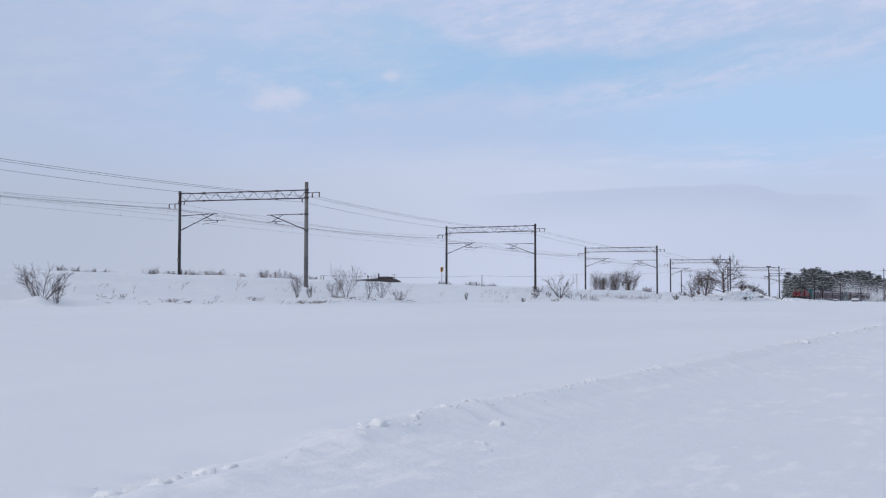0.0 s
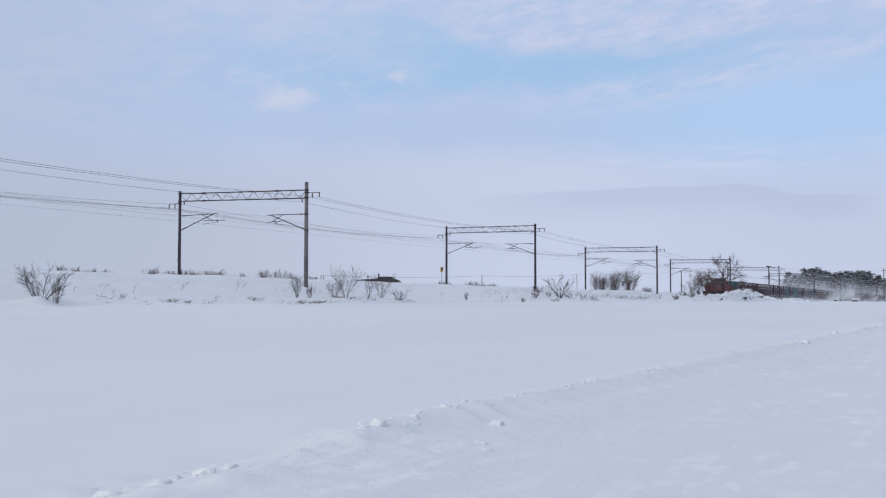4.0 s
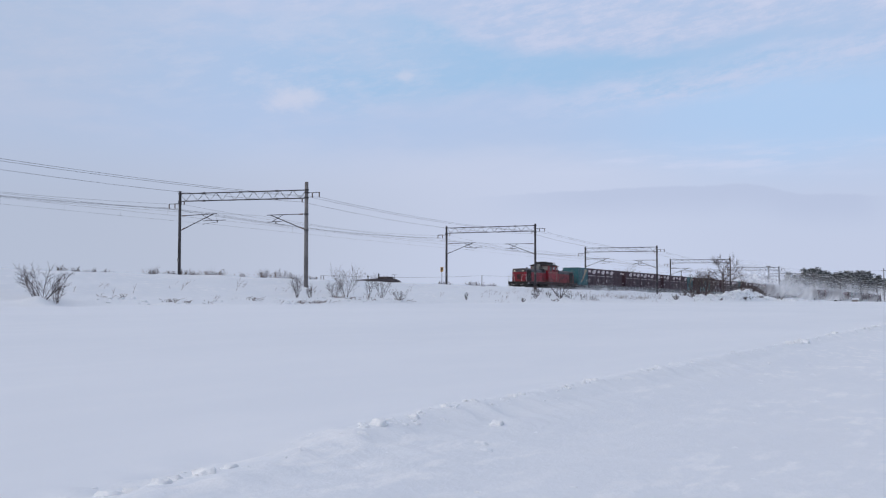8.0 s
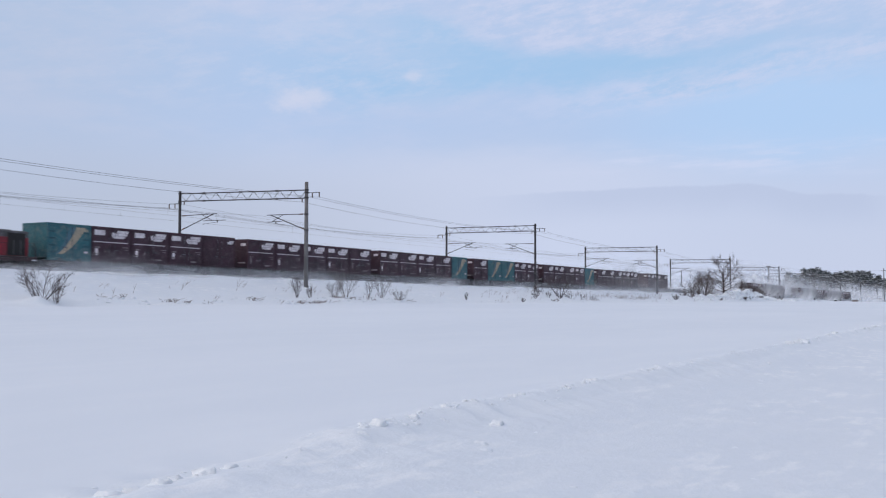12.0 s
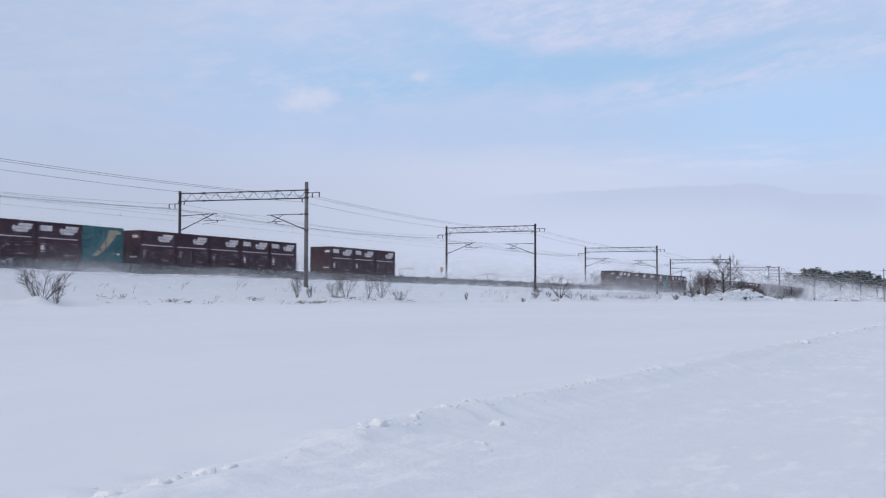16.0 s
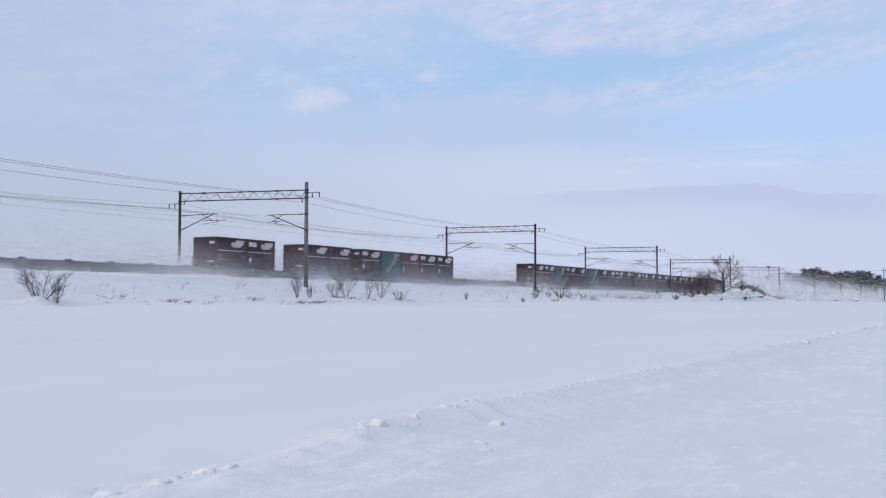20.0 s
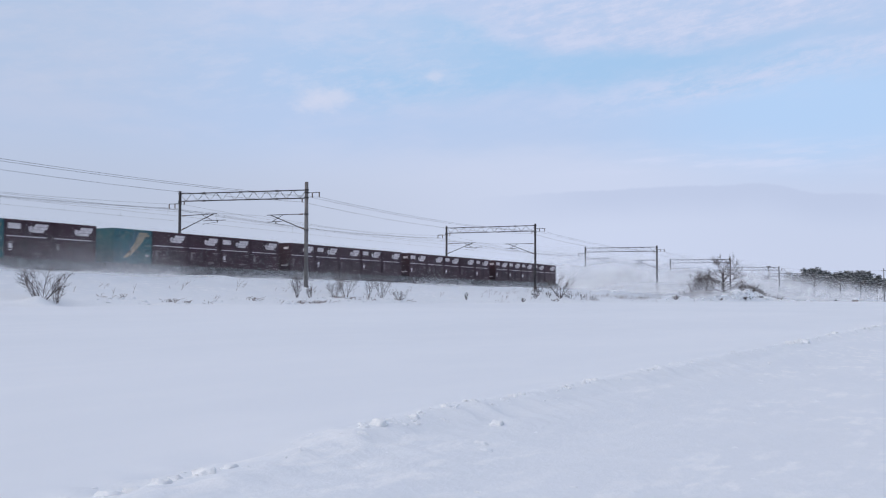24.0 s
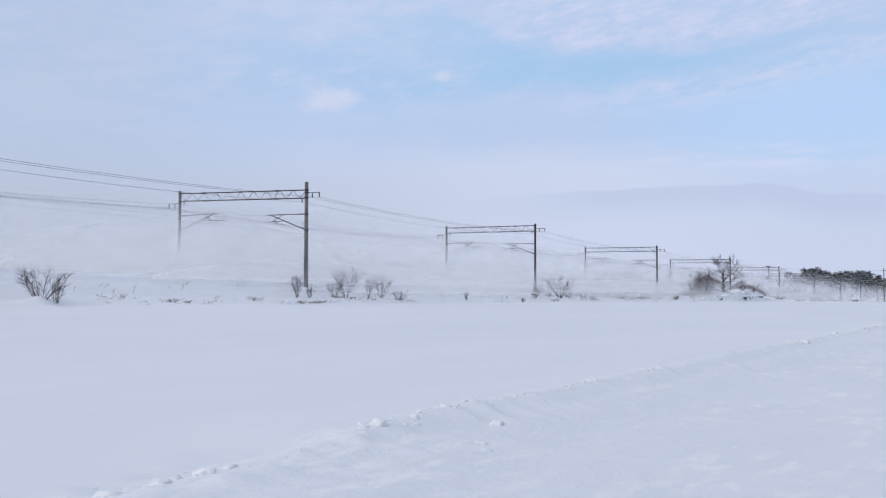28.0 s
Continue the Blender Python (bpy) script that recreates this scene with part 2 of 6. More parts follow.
def powder_material():
    """Airborne snow powder: thin towards the top and the ends of each billow; the object's colour gives how dense and how ragged it is."""
    m = bpy.data.materials.new("blown snow powder")
    m.use_nodes = True
    t = m.node_tree
    t.nodes.clear()
    tc = t.nodes.new("ShaderNodeTexCoord")
    info = t.nodes.new("ShaderNodeObjectInfo")
    g = nd(t, "ShaderNodeSeparateXYZ", {0: tc.outputs["Generated"]})
    sep = nd(t, "ShaderNodeSeparateColor", {0: info.outputs["Color"]})
    dens, ragged = sep.outputs[0], sep.outputs[1]
    ends = mth(t, "MULTIPLY", ramp(t, g.outputs[0], 0.0, 0.45), ramp(t, g.outputs[0], 1.0, 0.55))
    top = mth(t, "POWER", mth(t, "SUBTRACT", 1.0, g.outputs[2], True), 1.3)
    sh = t.nodes.new("ShaderNodeCombineXYZ")
    t.links.new(mth(t, "MULTIPLY", info.outputs["Random"], 71.0), sh.inputs[0])
    v = nd(t, "ShaderNodeVectorMath", {0: tc.outputs["Object"], 1: sh.outputs[0]})
    v.operation = "ADD"
    sc = nd(t, "ShaderNodeMapping", {0: v.outputs[0]})
    sc.inputs["Scale"].default_value = (0.2, 0.2, 0.45)
    cloud = ramp(t, noise_tex(t, sc.outputs[0], 1.0, 4, 0.55), 0.28, 0.75, -0.9, 0.5)
    cloud = mth(t, "ADD", 1.0, mth(t, "MULTIPLY", cloud, ragged))
    a = mth(t, "MULTIPLY", mth(t, "MULTIPLY", ends, top), mth(t, "MULTIPLY", cloud, dens), True)
    dif = nd(t, "ShaderNodeBsdfDiffuse", {0: (0.96, 0.962, 0.97, 1)})
    trl = nd(t, "ShaderNodeBsdfTranslucent", {0: (0.96, 0.962, 0.97, 1)})
    both = nd(t, "ShaderNodeMixShader", {0: 0.5, 1: dif.outputs[0], 2: trl.outputs[0]})
    tr = t.nodes.new("ShaderNodeBsdfTransparent")
    mx = nd(t, "ShaderNodeMixShader", {0: a, 1: tr.outputs[0], 2: both.outputs[0]})
    out = t.nodes.new("ShaderNodeOutputMaterial")
    t.links.new(mx.outputs[0], out.inputs[0])
    return m


POWDER = powder_material()


# ---- sky backdrop with drifting cloud ----
# upper edge of the low cloud bank: place from 0 to 24 degrees right of the middle, height over 4.5 degrees, halved
BANK_EDGE = [(0.04, 0.46), (0.144, 0.536), (0.311, 0.659), (0.439, 0.699), (0.539, 0.736), (0.625, 0.696), (0.676, 0.785), (0.722, 0.708), (0.769, 0.541), (0.827, 0.4), (0.896, 0.416), (0.936, 0.356)]


def ramp_line(tree, fac, a, b):
    n = tree.nodes.new("ShaderNodeMapRange")
    tree.links.new(fac, n.inputs[0])
    n.inputs[1].default_value, n.inputs[2].default_value = a, b
    return n.outputs[0]


def sky_material():
    m = bpy.data.materials.new("cloudy winter sky")
    m.use_nodes = True
    t = m.node_tree
    t.nodes.clear()
    co = nd(t, "ShaderNodeSeparateXYZ", {0: t.nodes.new("ShaderNodeTexCoord").outputs["Object"]})
    az = mth(t, "MULTIPLY", mth(t, "ARCTAN2", co.outputs[1], co.outputs[0]), -57.2958)          # degrees to the right
    el = mth(t, "MULTIPLY", mth(t, "DIVIDE", co.outputs[2], 3600.0), 57.2958)
    def at_scale(sx, sy, ox=0.0):
        n = t.nodes.new("ShaderNodeCombineXYZ")
        t.links.new(mth(t, "ADD", mth(t, "MULTIPLY", az, sx), ox), n.inputs[0])
        t.links.new(mth(t, "MULTIPLY", el, sy), n.inputs[1])
        return n.outputs[0]
    a = mth(t, "ADD", az, 29.9)                                      # degrees from the middle of the backdrop

    wp = nd(t, "ShaderNodeSeparateXYZ", {0: t.nodes.new("ShaderNodeNewGeometry").outputs["Position"]})
    still = mth(t, "ADD", mth(t, "MULTIPLY", mth(t, "ARCTAN2", wp.outputs[1], wp.outputs[0]), -57.2958), 29.9)
    low = mth(t, "MULTIPLY", mth(t, "ADD", a, still), 0.5)           # the far, low cloud drifts at half the pace

    def slanted(k, sx, sy, ox):
        """Coordinates drawn out along lines that rise to the right."""
        n = t.nodes.new("ShaderNodeCombineXYZ")
        t.links.new(mth(t, "ADD", mth(t, "MULTIPLY", a, sx), ox), n.inputs[0])
        t.links.new(mth(t, "MULTIPLY", mth(t, "SUBTRACT", el, mth(t, "MULTIPLY", a, k)), sy), n.inputs[1])
        return n.outputs[0]

    def band(v, lo, hi, soft):
        return mth(t, "MULTIPLY", ramp(t, v, lo - soft, lo + soft), ramp(t, v, hi + soft, hi - soft))

    warp = mth(t, "SUBTRACT", noise_tex(t, slanted(0.12, 0.12, 0.33, 2.0), 1.0, 7, 0.6), 0.5)
    grad = mixc(t, ramp(t, el, 1.0, 11.0), (0.525, 0.585, 0.75), (0.44, 0.56, 0.79))
    # open blue, low on the right and in a long gap that rises to the right
    low_right = mth(t, "MULTIPLY", ramp(t, a, 3.0, 17.0), band(mth(t, "ADD", el, mth(t, "MULTIPLY", warp, 2.0)), 6.6, 12.4, 1.6))
    c = mixc(t, mth(t, "MULTIPLY", low_right, 0.95), grad, (0.43, 0.60, 0.86))
    rise = mth(t, "ADD", mth(t, "SUBTRACT", el, mth(t, "MULTIPLY", mth(t, "MAXIMUM", a, 4.0), 0.07)), mth(t, "MULTIPLY", warp, 4.6))
    lofty = mth(t, "SUBTRACT", rise, ramp(t, a, 6.0, -3.0, 0.0, 2.6))                  # the gap opens upwards near the middle
    gap = mth(t, "MULTIPLY", mth(t, "MULTIPLY", ramp(t, rise, 9.6, 11.4), ramp(t, lofty, 13.9, 12.2)), mth(t, "MULTIPLY", ramp(t, a, -14.0, -1.0, 0.15, 1.0), ramp(t, a, 23.0, 8.0, 0.25, 1.0)))
    c = mixc(t, gap, c, (0.355, 0.54, 0.79))
    # cirrus sheet over the top, thicker to the right, with combed streaks
    comb = noise_tex(t, slanted(0.20, 0.26, 1.0, 5.3), 1.0, 12, 0.72)
    curl = noise_tex(t, slanted(0.10, 0.5, 1.0, 8.8), 1.0, 10, 0.68)
    cover = mth(t, "ADD", mth(t, "MULTIPLY", comb, 0.6), mth(t, "MULTIPLY", curl, 0.4))
    over = mth(t, "MULTIPLY", ramp(t, lofty, 12.2, 14.2), ramp(t, a, -14.0, 10.0, 0.35, 1.0))
    c = mixc(t, mth(t, "MULTIPLY", mth(t, "MULTIPLY", ramp(t, cover, 0.41, 0.57), over), 0.9), c, (0.53, 0.60, 0.80))
    c = mixc(t, mth(t, "MULTIPLY", mth(t, "MULTIPLY", ramp(t, cover, 0.49, 0.64), over), 0.6), c, (0.60, 0.65, 0.835))
    # a second drawn-out sheet under the gap
    sheet = mth(t, "MULTIPLY", band(mth(t, "ADD", mth(t, "SUBTRACT", el, mth(t, "MULTIPLY", a, 0.16)), mth(t, "MULTIPLY", warp, 3.0)), 8.6, 10.2, 0.9), ramp(t, a, -2.0, 12.0))
    c = mixc(t, mth(t, "MULTIPLY", mth(t, "MULTIPLY", ramp(t, cover, 0.40, 0.60), sheet), 0.85), c, (0.555, 0.62, 0.82))
    # faint lilac wisps over the rest
    veils = ramp(t, noise_tex(t, slanted(0.03, 0.10, 0.30, 3.7), 1.0, 9, 0.64), 0.42, 0.66)
    c = mixc(t, mth(t, "MULTIPLY", mth(t, "MULTIPLY", veils, ramp(t, a, 6.0, -8.0)), mth(t, "MULTIPLY", ramp(t, el, 5.0, 10.0), 0.5)), c, (0.545, 0.60, 0.785))
    flecks = ramp(t, noise_tex(t, slanted(0.16, 0.32, 0.85, 14.2), 1.0, 11, 0.7), 0.44, 0.66)
    c = mixc(t, mth(t, "MULTIPLY", mth(t, "MULTIPLY", flecks, ramp(t, a, 8.0, -6.0, 0.25, 1.0)), mth(t, "MULTIPLY", ramp(t, el, 8.5, 12.0), 0.42)), c, (0.56, 0.62, 0.80))
    # pale haze below, brightest in the middle and the right
    pale = mth(t, "MULTIPLY", ramp(t, mth(t, "ADD", el, mth(t, "MULTIPLY", warp, 3.0)), 9.2, 6.4), ramp(t, a, -22.0, 2.0, 0.1, 1.0))
    c = mixc(t, mth(t, "MULTIPLY", mth(t, "MULTIPLY", pale, ramp(t, a, 20.0, 6.0, 0.45, 1.0)), 0.9), c, (0.568, 0.63, 0.805))
    ribs = mth(t, "MULTIPLY", band(el, 6.6, 8.0, 0.7), ramp(t, a, 2.0, 12.0))
    c = mixc(t, mth(t, "MULTIPLY", mth(t, "MULTIPLY", ramp(t, noise_tex(t, slanted(0.05, 0.2, 1.2, 6.1), 1.0, 7, 0.6), 0.45, 0.68), ribs), 0.7), c, (0.60, 0.66, 0.85))
    # duller towards the low left
    dull = mth(t, "MULTIPLY", ramp(t, a, 9.0, -16.0), ramp(t, el, 9.5, 4.0))
    c = mixc(t, mth(t, "MULTIPLY", dull, 0.72), c, (0.462, 0.512, 0.635))
    # lens vignetting at the far left, painted into the sky's colour
    c = mixc(t, mth(t, "MULTIPLY", ramp(t, a, -8.0, -24.0), 0.4), c, (0.43, 0.495, 0.635))
    # long grey bank low in the sky, with a humped upper edge
    hill = t.nodes.new("ShaderNodeValToRGB")
    hill.color_ramp.interpolation = "B_SPLINE"
    for k, (pos, v) in enumerate(BANK_EDGE):
        stop = hill.color_ramp.elements[k] if k < 2 else hill.color_ramp.elements.new(pos)
        stop.position, stop.color = pos, (v, v, v, 1)
    t.links.new(ramp_line(t, low, 0.0, 24.0), hill.inputs[0])
    n1 = t.nodes.new("ShaderNodeCombineXYZ")
    t.links.new(mth(t, "MULTIPLY", low, 0.8), n1.inputs[0])
    t.links.new(mth(t, "MULTIPLY", el, 0.3), n1.inputs[1])
    rough_edge = mth(t, "MULTIPLY", mth(t, "SUBTRACT", noise_tex(t, n1.outputs[0], 1.0, 6, 0.6), 0.5), 0.35)
    under = mth(t, "SUBTRACT", mth(t, "ADD", mth(t, "MULTIPLY", hill.outputs[0], 2.0), mth(t, "ADD", rough_edge, 4.5)), el)
    side = mth(t, "MULTIPLY", ramp(t, low, 0.0, 9.0), ramp(t, low, 24.2, 21.8))
    bank = mth(t, "MULTIPLY", mth(t, "MULTIPLY", ramp(t, under, -0.06, 0.12), ramp(t, under, 2.2, 0.3)), side)
    c = mixc(t, mth(t, "MULTIPLY", bank, 0.72), c, (0.475, 0.545, 0.73))
    # two small puffs
    for a0, e0, ra, re, k in ((-38.3, 10.85, 1.7, 0.85, 0.6), (-32.05, 12.2, 0.6, 0.4, 0.45)):
        da = mth(t, "DIVIDE", mth(t, "SUBTRACT", az, a0), ra)
        de = mth(t, "DIVIDE", mth(t, "SUBTRACT", el, e0), re)
        r = mth(t, "SQRT", mth(t, "ADD", mth(t, "MULTIPLY", da, da), mth(t, "MULTIPLY", de, de)))
        r = mth(t, "ADD", r, mth(t, "MULTIPLY", mth(t, "SUBTRACT", noise_tex(t, at_scale(0.9, 1.5), 1.0, 8, 0.62), 0.5), 2.2))
        c = mixc(t, mth(t, "MULTIPLY", ramp(t, r, 1.25, 0.1), k), c, (0.625, 0.655, 0.80))
    m.cycles.emission_sampling = "NONE"
    em = nd(t, "ShaderNodeEmission", {0: c, 1: 1.0})
    out = t.nodes.new("ShaderNodeOutputMaterial")
    t.links.new(em.outputs[0], out.inputs[0])
    return m


def sky_backdrop():
    bm = bmesh.new()
    rows = []
    for k in range(9):
        z = -260 + (k / 8) * 2060
        rows.append([bm.verts.new((3600 * math.cos(radians(a)), 3600 * math.sin(radians(a)), z)) for a in np.linspace(-12, 78, 61)])
    for r0, r1 in zip(rows, rows[1:]):
        for i in range(60):
            bm.faces.new((r0[i], r0[i + 1], r1[i + 1], r1[i]))
    ob = part("backdrop", bm, sky_material(), smooth=True)
    return tagged(ob, "pale blue winter sky with thin drifting cloud", "sky", kind="structure")


BACKDROP = sky_backdrop()
BACKDROP.location = (0, 0, EYE)


# ---- ground ----
def ground_height(s, y):
    """Height of the snow at s along the track and y away from the camera's line (arrays)."""
    sc = np.clip(s, -150, 900)
    r = EYE + 1.674 + GRADE * sc - 0.36 * (np.clip(sc - 150, 0, 200) / 150) ** 2
    toe = np.minimum(1.03 - 0.0028 * (sc - 40), r - 0.25)
    wob = vnoise(s / 7.0, s * 0 + 3.3, 5) * 0.22 + vnoise(s / 1.9, s * 0 + 8.1, 6) * 0.12
    yy = np.where((y > 3) & (y < 8), y - wob * np.clip(1 - np.abs(y - 5.3) / 2.4, 0, 1), y)
    yy = np.where((y > 2.5) & (y < 9), yy + 0.27 * np.clip((8.0 - s) / 2.5, 0, 1) * np.clip((y - 2.5) / 1.5, 0, 1) * np.clip((9 - y) / 3, 0, 1), yy)
    knots = [(-1500, 0 * r), (0, 0 * r), (2.0, 0.06 + 0 * r), (3.6, 0.16 + 0 * r), (4.7, 0.33 + 0 * r), (5.2, 0.45 + 0 * r), (5.7, 0.41 + 0 * r), (7.0, 0.33 + 0 * r),
             (12, 0.36 + 0 * r), (44.5, toe - 0.03), (46.5, toe + 0.03), (49, toe + 0.36 * (r - 0.4 - toe)), (52.2, r - 0.42), (54.2, r + 0.32), (54.9, r + 0.38), (55.9, r - 0.03),
             (64.3, r - 0.03), (66, r + 0.22), (68, r + 0.25), (75, toe + 0.25), (130, toe + 0.1), (4200, toe - 0.3)]
    z = np.zeros_like(r)
    for (a, za), (b, zb) in zip(knots, knots[1:]):
        f = np.clip((yy - a) / (b - a), 0, 1)
        if b < 100 and a >= 0:
            f = f * f * (3 - 2 * f) * 0.6 + f * 0.4
        z = np.where((yy >= a) & (yy <= b), za + (zb - za) * f, z)
    u, v = s * 0.8 + y * 0.6, y * 0.8 - s * 0.6
    near = np.exp(-((y - 5.1) / 0.75) ** 2) * (np.abs(s) < 90)
    broken = np.clip(0.55 + vnoise(s / 2.3, y / 1.2, 26) * 1.1, 0.1, 1)
    z = z + near * broken * (np.maximum(vnoise(u / 0.55, v / 0.5, 1), -0.1) * 0.05 + np.maximum(vnoise(u / 0.26, v / 0.24, 2), 0.0) * 0.11 + np.maximum(vnoise(v / 0.15, u / 0.16, 22), 0.0) * 0.06)
    z = z - 0.095 * np.clip((7.5 - s) / 0.9, 0, 1) * np.clip((s + 4) / 3, 0, 1) * np.exp(-((y - 5.1) / 0.85) ** 2)
    road = np.clip((4.6 - y) / 1.5, 0, 1) * (y > -6) * (np.abs(s) < 90)
    z = z + road * (vnoise(u / 1.9, v / 1.7, 3) * 0.03 + np.maximum(vnoise(v / 0.42, u / 0.4, 4), 0.15) * 0.03 + np.maximum(vnoise(u / 0.19, v / 0.17, 23), 0.3) * 0.05)
    slope = np.clip((y - 45.5) / 2, 0, 1) * np.clip((56 - y) / 1.5, 0, 1)
    z = z + slope * (vnoise(s / 9, y / 3, 7) * 0.18 + vnoise(s / 2.6, y / 1.2, 8) * 0.12 + vnoise(s / 1.1, y / 0.7, 24) * 0.08 + vnoise(s / 0.7, y / 0.5, 28) * 0.05)
    mound = np.exp(-((y - 50.3) / 1.7) ** 2) * (np.clip((s - 165) / 20, 0, 1) * np.clip((262 - s) / 25, 0, 1))
    z = z + mound * (0.55 + 0.9 * np.exp(-((s - 215) / 16) ** 2) + 0.7 * np.exp(-((s - 222) / 9) ** 2) + vnoise(s / 6, y / 1.5, 9) * 0.7 + vnoise(s / 2.6, y / 0.9, 10) * 0.6 + vnoise(s / 1.3, y / 0.5, 27) * 0.35)
    z = z + 0.7 * np.exp(-((s - 405) / 16) ** 2 - ((y - 50) / 2.5) ** 2)
    z = z + 0.5 * np.exp(-((s - 39.1) / 0.9) ** 2 - ((y - 47.2) / 0.6) ** 2)
    far_bank = np.exp(-((y - 68.5) / 2.5) ** 2)
    z = z + far_bank * vnoise(s / 11, y / 4, 11) * 0.25
    z = z + np.clip((y - 6) / 6, 0, 1) * np.clip((46 - y) / 5, 0, 1) * vnoise(s / 14, y / 6, 12) * 0.03
    return z


def gz(s, y):
    return float(ground_height(np.array([float(s)]), np.array([float(y)]))[0])


def ground():
    def spread(a, b, n, p=2.2):
        return list(a + (b - a) * np.linspace(0, 1, n) ** p)
    xs = spread(-4, -2500, 40)[::-1][:-1] + list(np.arange(-4, 3, 0.16)) + list(np.arange(3, 24, 0.085)) + list(np.arange(24, 46, 0.16)) + list(np.arange(46, 130, 0.42)) + list(np.arange(130, 270, 0.55)) + list(np.arange(270, 330, 0.9)) + spread(330, 4500, 60)
    ys = spread(-3, -1500, 24)[::-1][:-1] + list(np.arange(-3, 1.5, 0.35)) + list(np.arange(1.5, 6.6, 0.08)) + [6.8, 6.95] + list(np.arange(7, 44.5, 1.1)) + list(np.arange(44.5, 57, 0.28)) + list(np.arange(57, 78, 0.8)) + spread(78, 4200, 40)
    X, Y = np.meshgrid(np.array(xs), np.array(ys), indexing="ij")
    Z = ground_height(X, Y)
    n, k = X.shape
    co = np.stack([X, Y, Z], -1).reshape(-1, 3)
    i = (np.arange(n - 1)[:, None] * k + np.arange(k - 1)[None, :]).reshape(-1)
    faces = np.stack([i, i + k, i + k + 1, i + 1], -1)
    me = bpy.data.meshes.new("ground")
    me.vertices.add(len(co))
    me.vertices.foreach_set("co", co.reshape(-1))
    me.loops.add(faces.size)
    me.loops.foreach_set("vertex_index", faces.reshape(-1).astype(np.int32))
    me.polygons.add(len(faces))
    me.polygons.foreach_set("loop_start", np.arange(0, faces.size, 4, dtype=np.int32))
    me.polygons.foreach_set("loop_total", np.full(len(faces), 4, dtype=np.int32))
    me.polygons.foreach_set("use_smooth", np.ones(len(faces), dtype=bool))
    me.update(calc_edges=True)
    me.materials.append(SNOW)
    me.materials.append(SNOW_CRUST)
    me.materials.append(SNOW_BANK)
    mid_y = (Y[:-1, :-1] + Y[1:, 1:]).reshape(-1) / 2
    me.polygons.foreach_set("material_index", ((mid_y > -9) & (mid_y < 5.35)).astype(np.int32) + 2 * ((mid_y > 46.2) & (mid_y < 70)).astype(np.int32))
    return tagged(new("ground", me), "smooth wind-packed snow field with a railway bank", "snow field", kind="structure")


ground()


# ---- track ----
def tracks():
    for name, y in (("railway_track", TRACK), ("railway_track", FAR_TRACK)):
        t = thing(name, "steel rails half buried in powder snow", "railway track", "railway tracks", "structure")
        for side in (-0.53, 0.53):
            bm = bmesh.new()
            pts = [(s, y + side, rail(s) - 0.07) for s in (-60, 100, 150, 170, 190, 210, 230, 250, 270, 290, 310, 330, 350, 700, 900)]
            for (a, b) in zip(pts, pts[1:]):
                v = [bm.verts.new(q) for q in ((a[0], a[1] - .035, a[2] - .08), (a[0], a[1] + .035, a[2] - .08), (a[0], a[1] + .035, a[2] + .07), (a[0], a[1] - .035, a[2] + .07),
                                               (b[0], b[1] - .035, b[2] - .08), (b[0], b[1] + .035, b[2] - .08), (b[0], b[1] + .035, b[2] + .07), (b[0], b[1] - .035, b[2] + .07))]
                for f in ((0, 1, 5, 4), (1, 2, 6, 5), (2, 3, 7, 6), (3, 0, 4, 7)):
                    bm.faces.new([v[i] for i in f])
            part("rail", bm, STEEL_DARK, t)


tracks()


# ---- overhead line ----
LIFT = [0, 0, 0.2, -0.06, -0.12, -0.05] + [0] * 6      # how far each portal stands above or below the even grade


def mast_rows(j):
    """Places of the near and the far mast of portal j, and the heights of its beam at both."""
    if j == 1:
        return 52.14, 66.2, 7.71, 8.06
    return 53.53, 66.26, 7.92 + LIFT[j], 8.0 + LIFT[j]


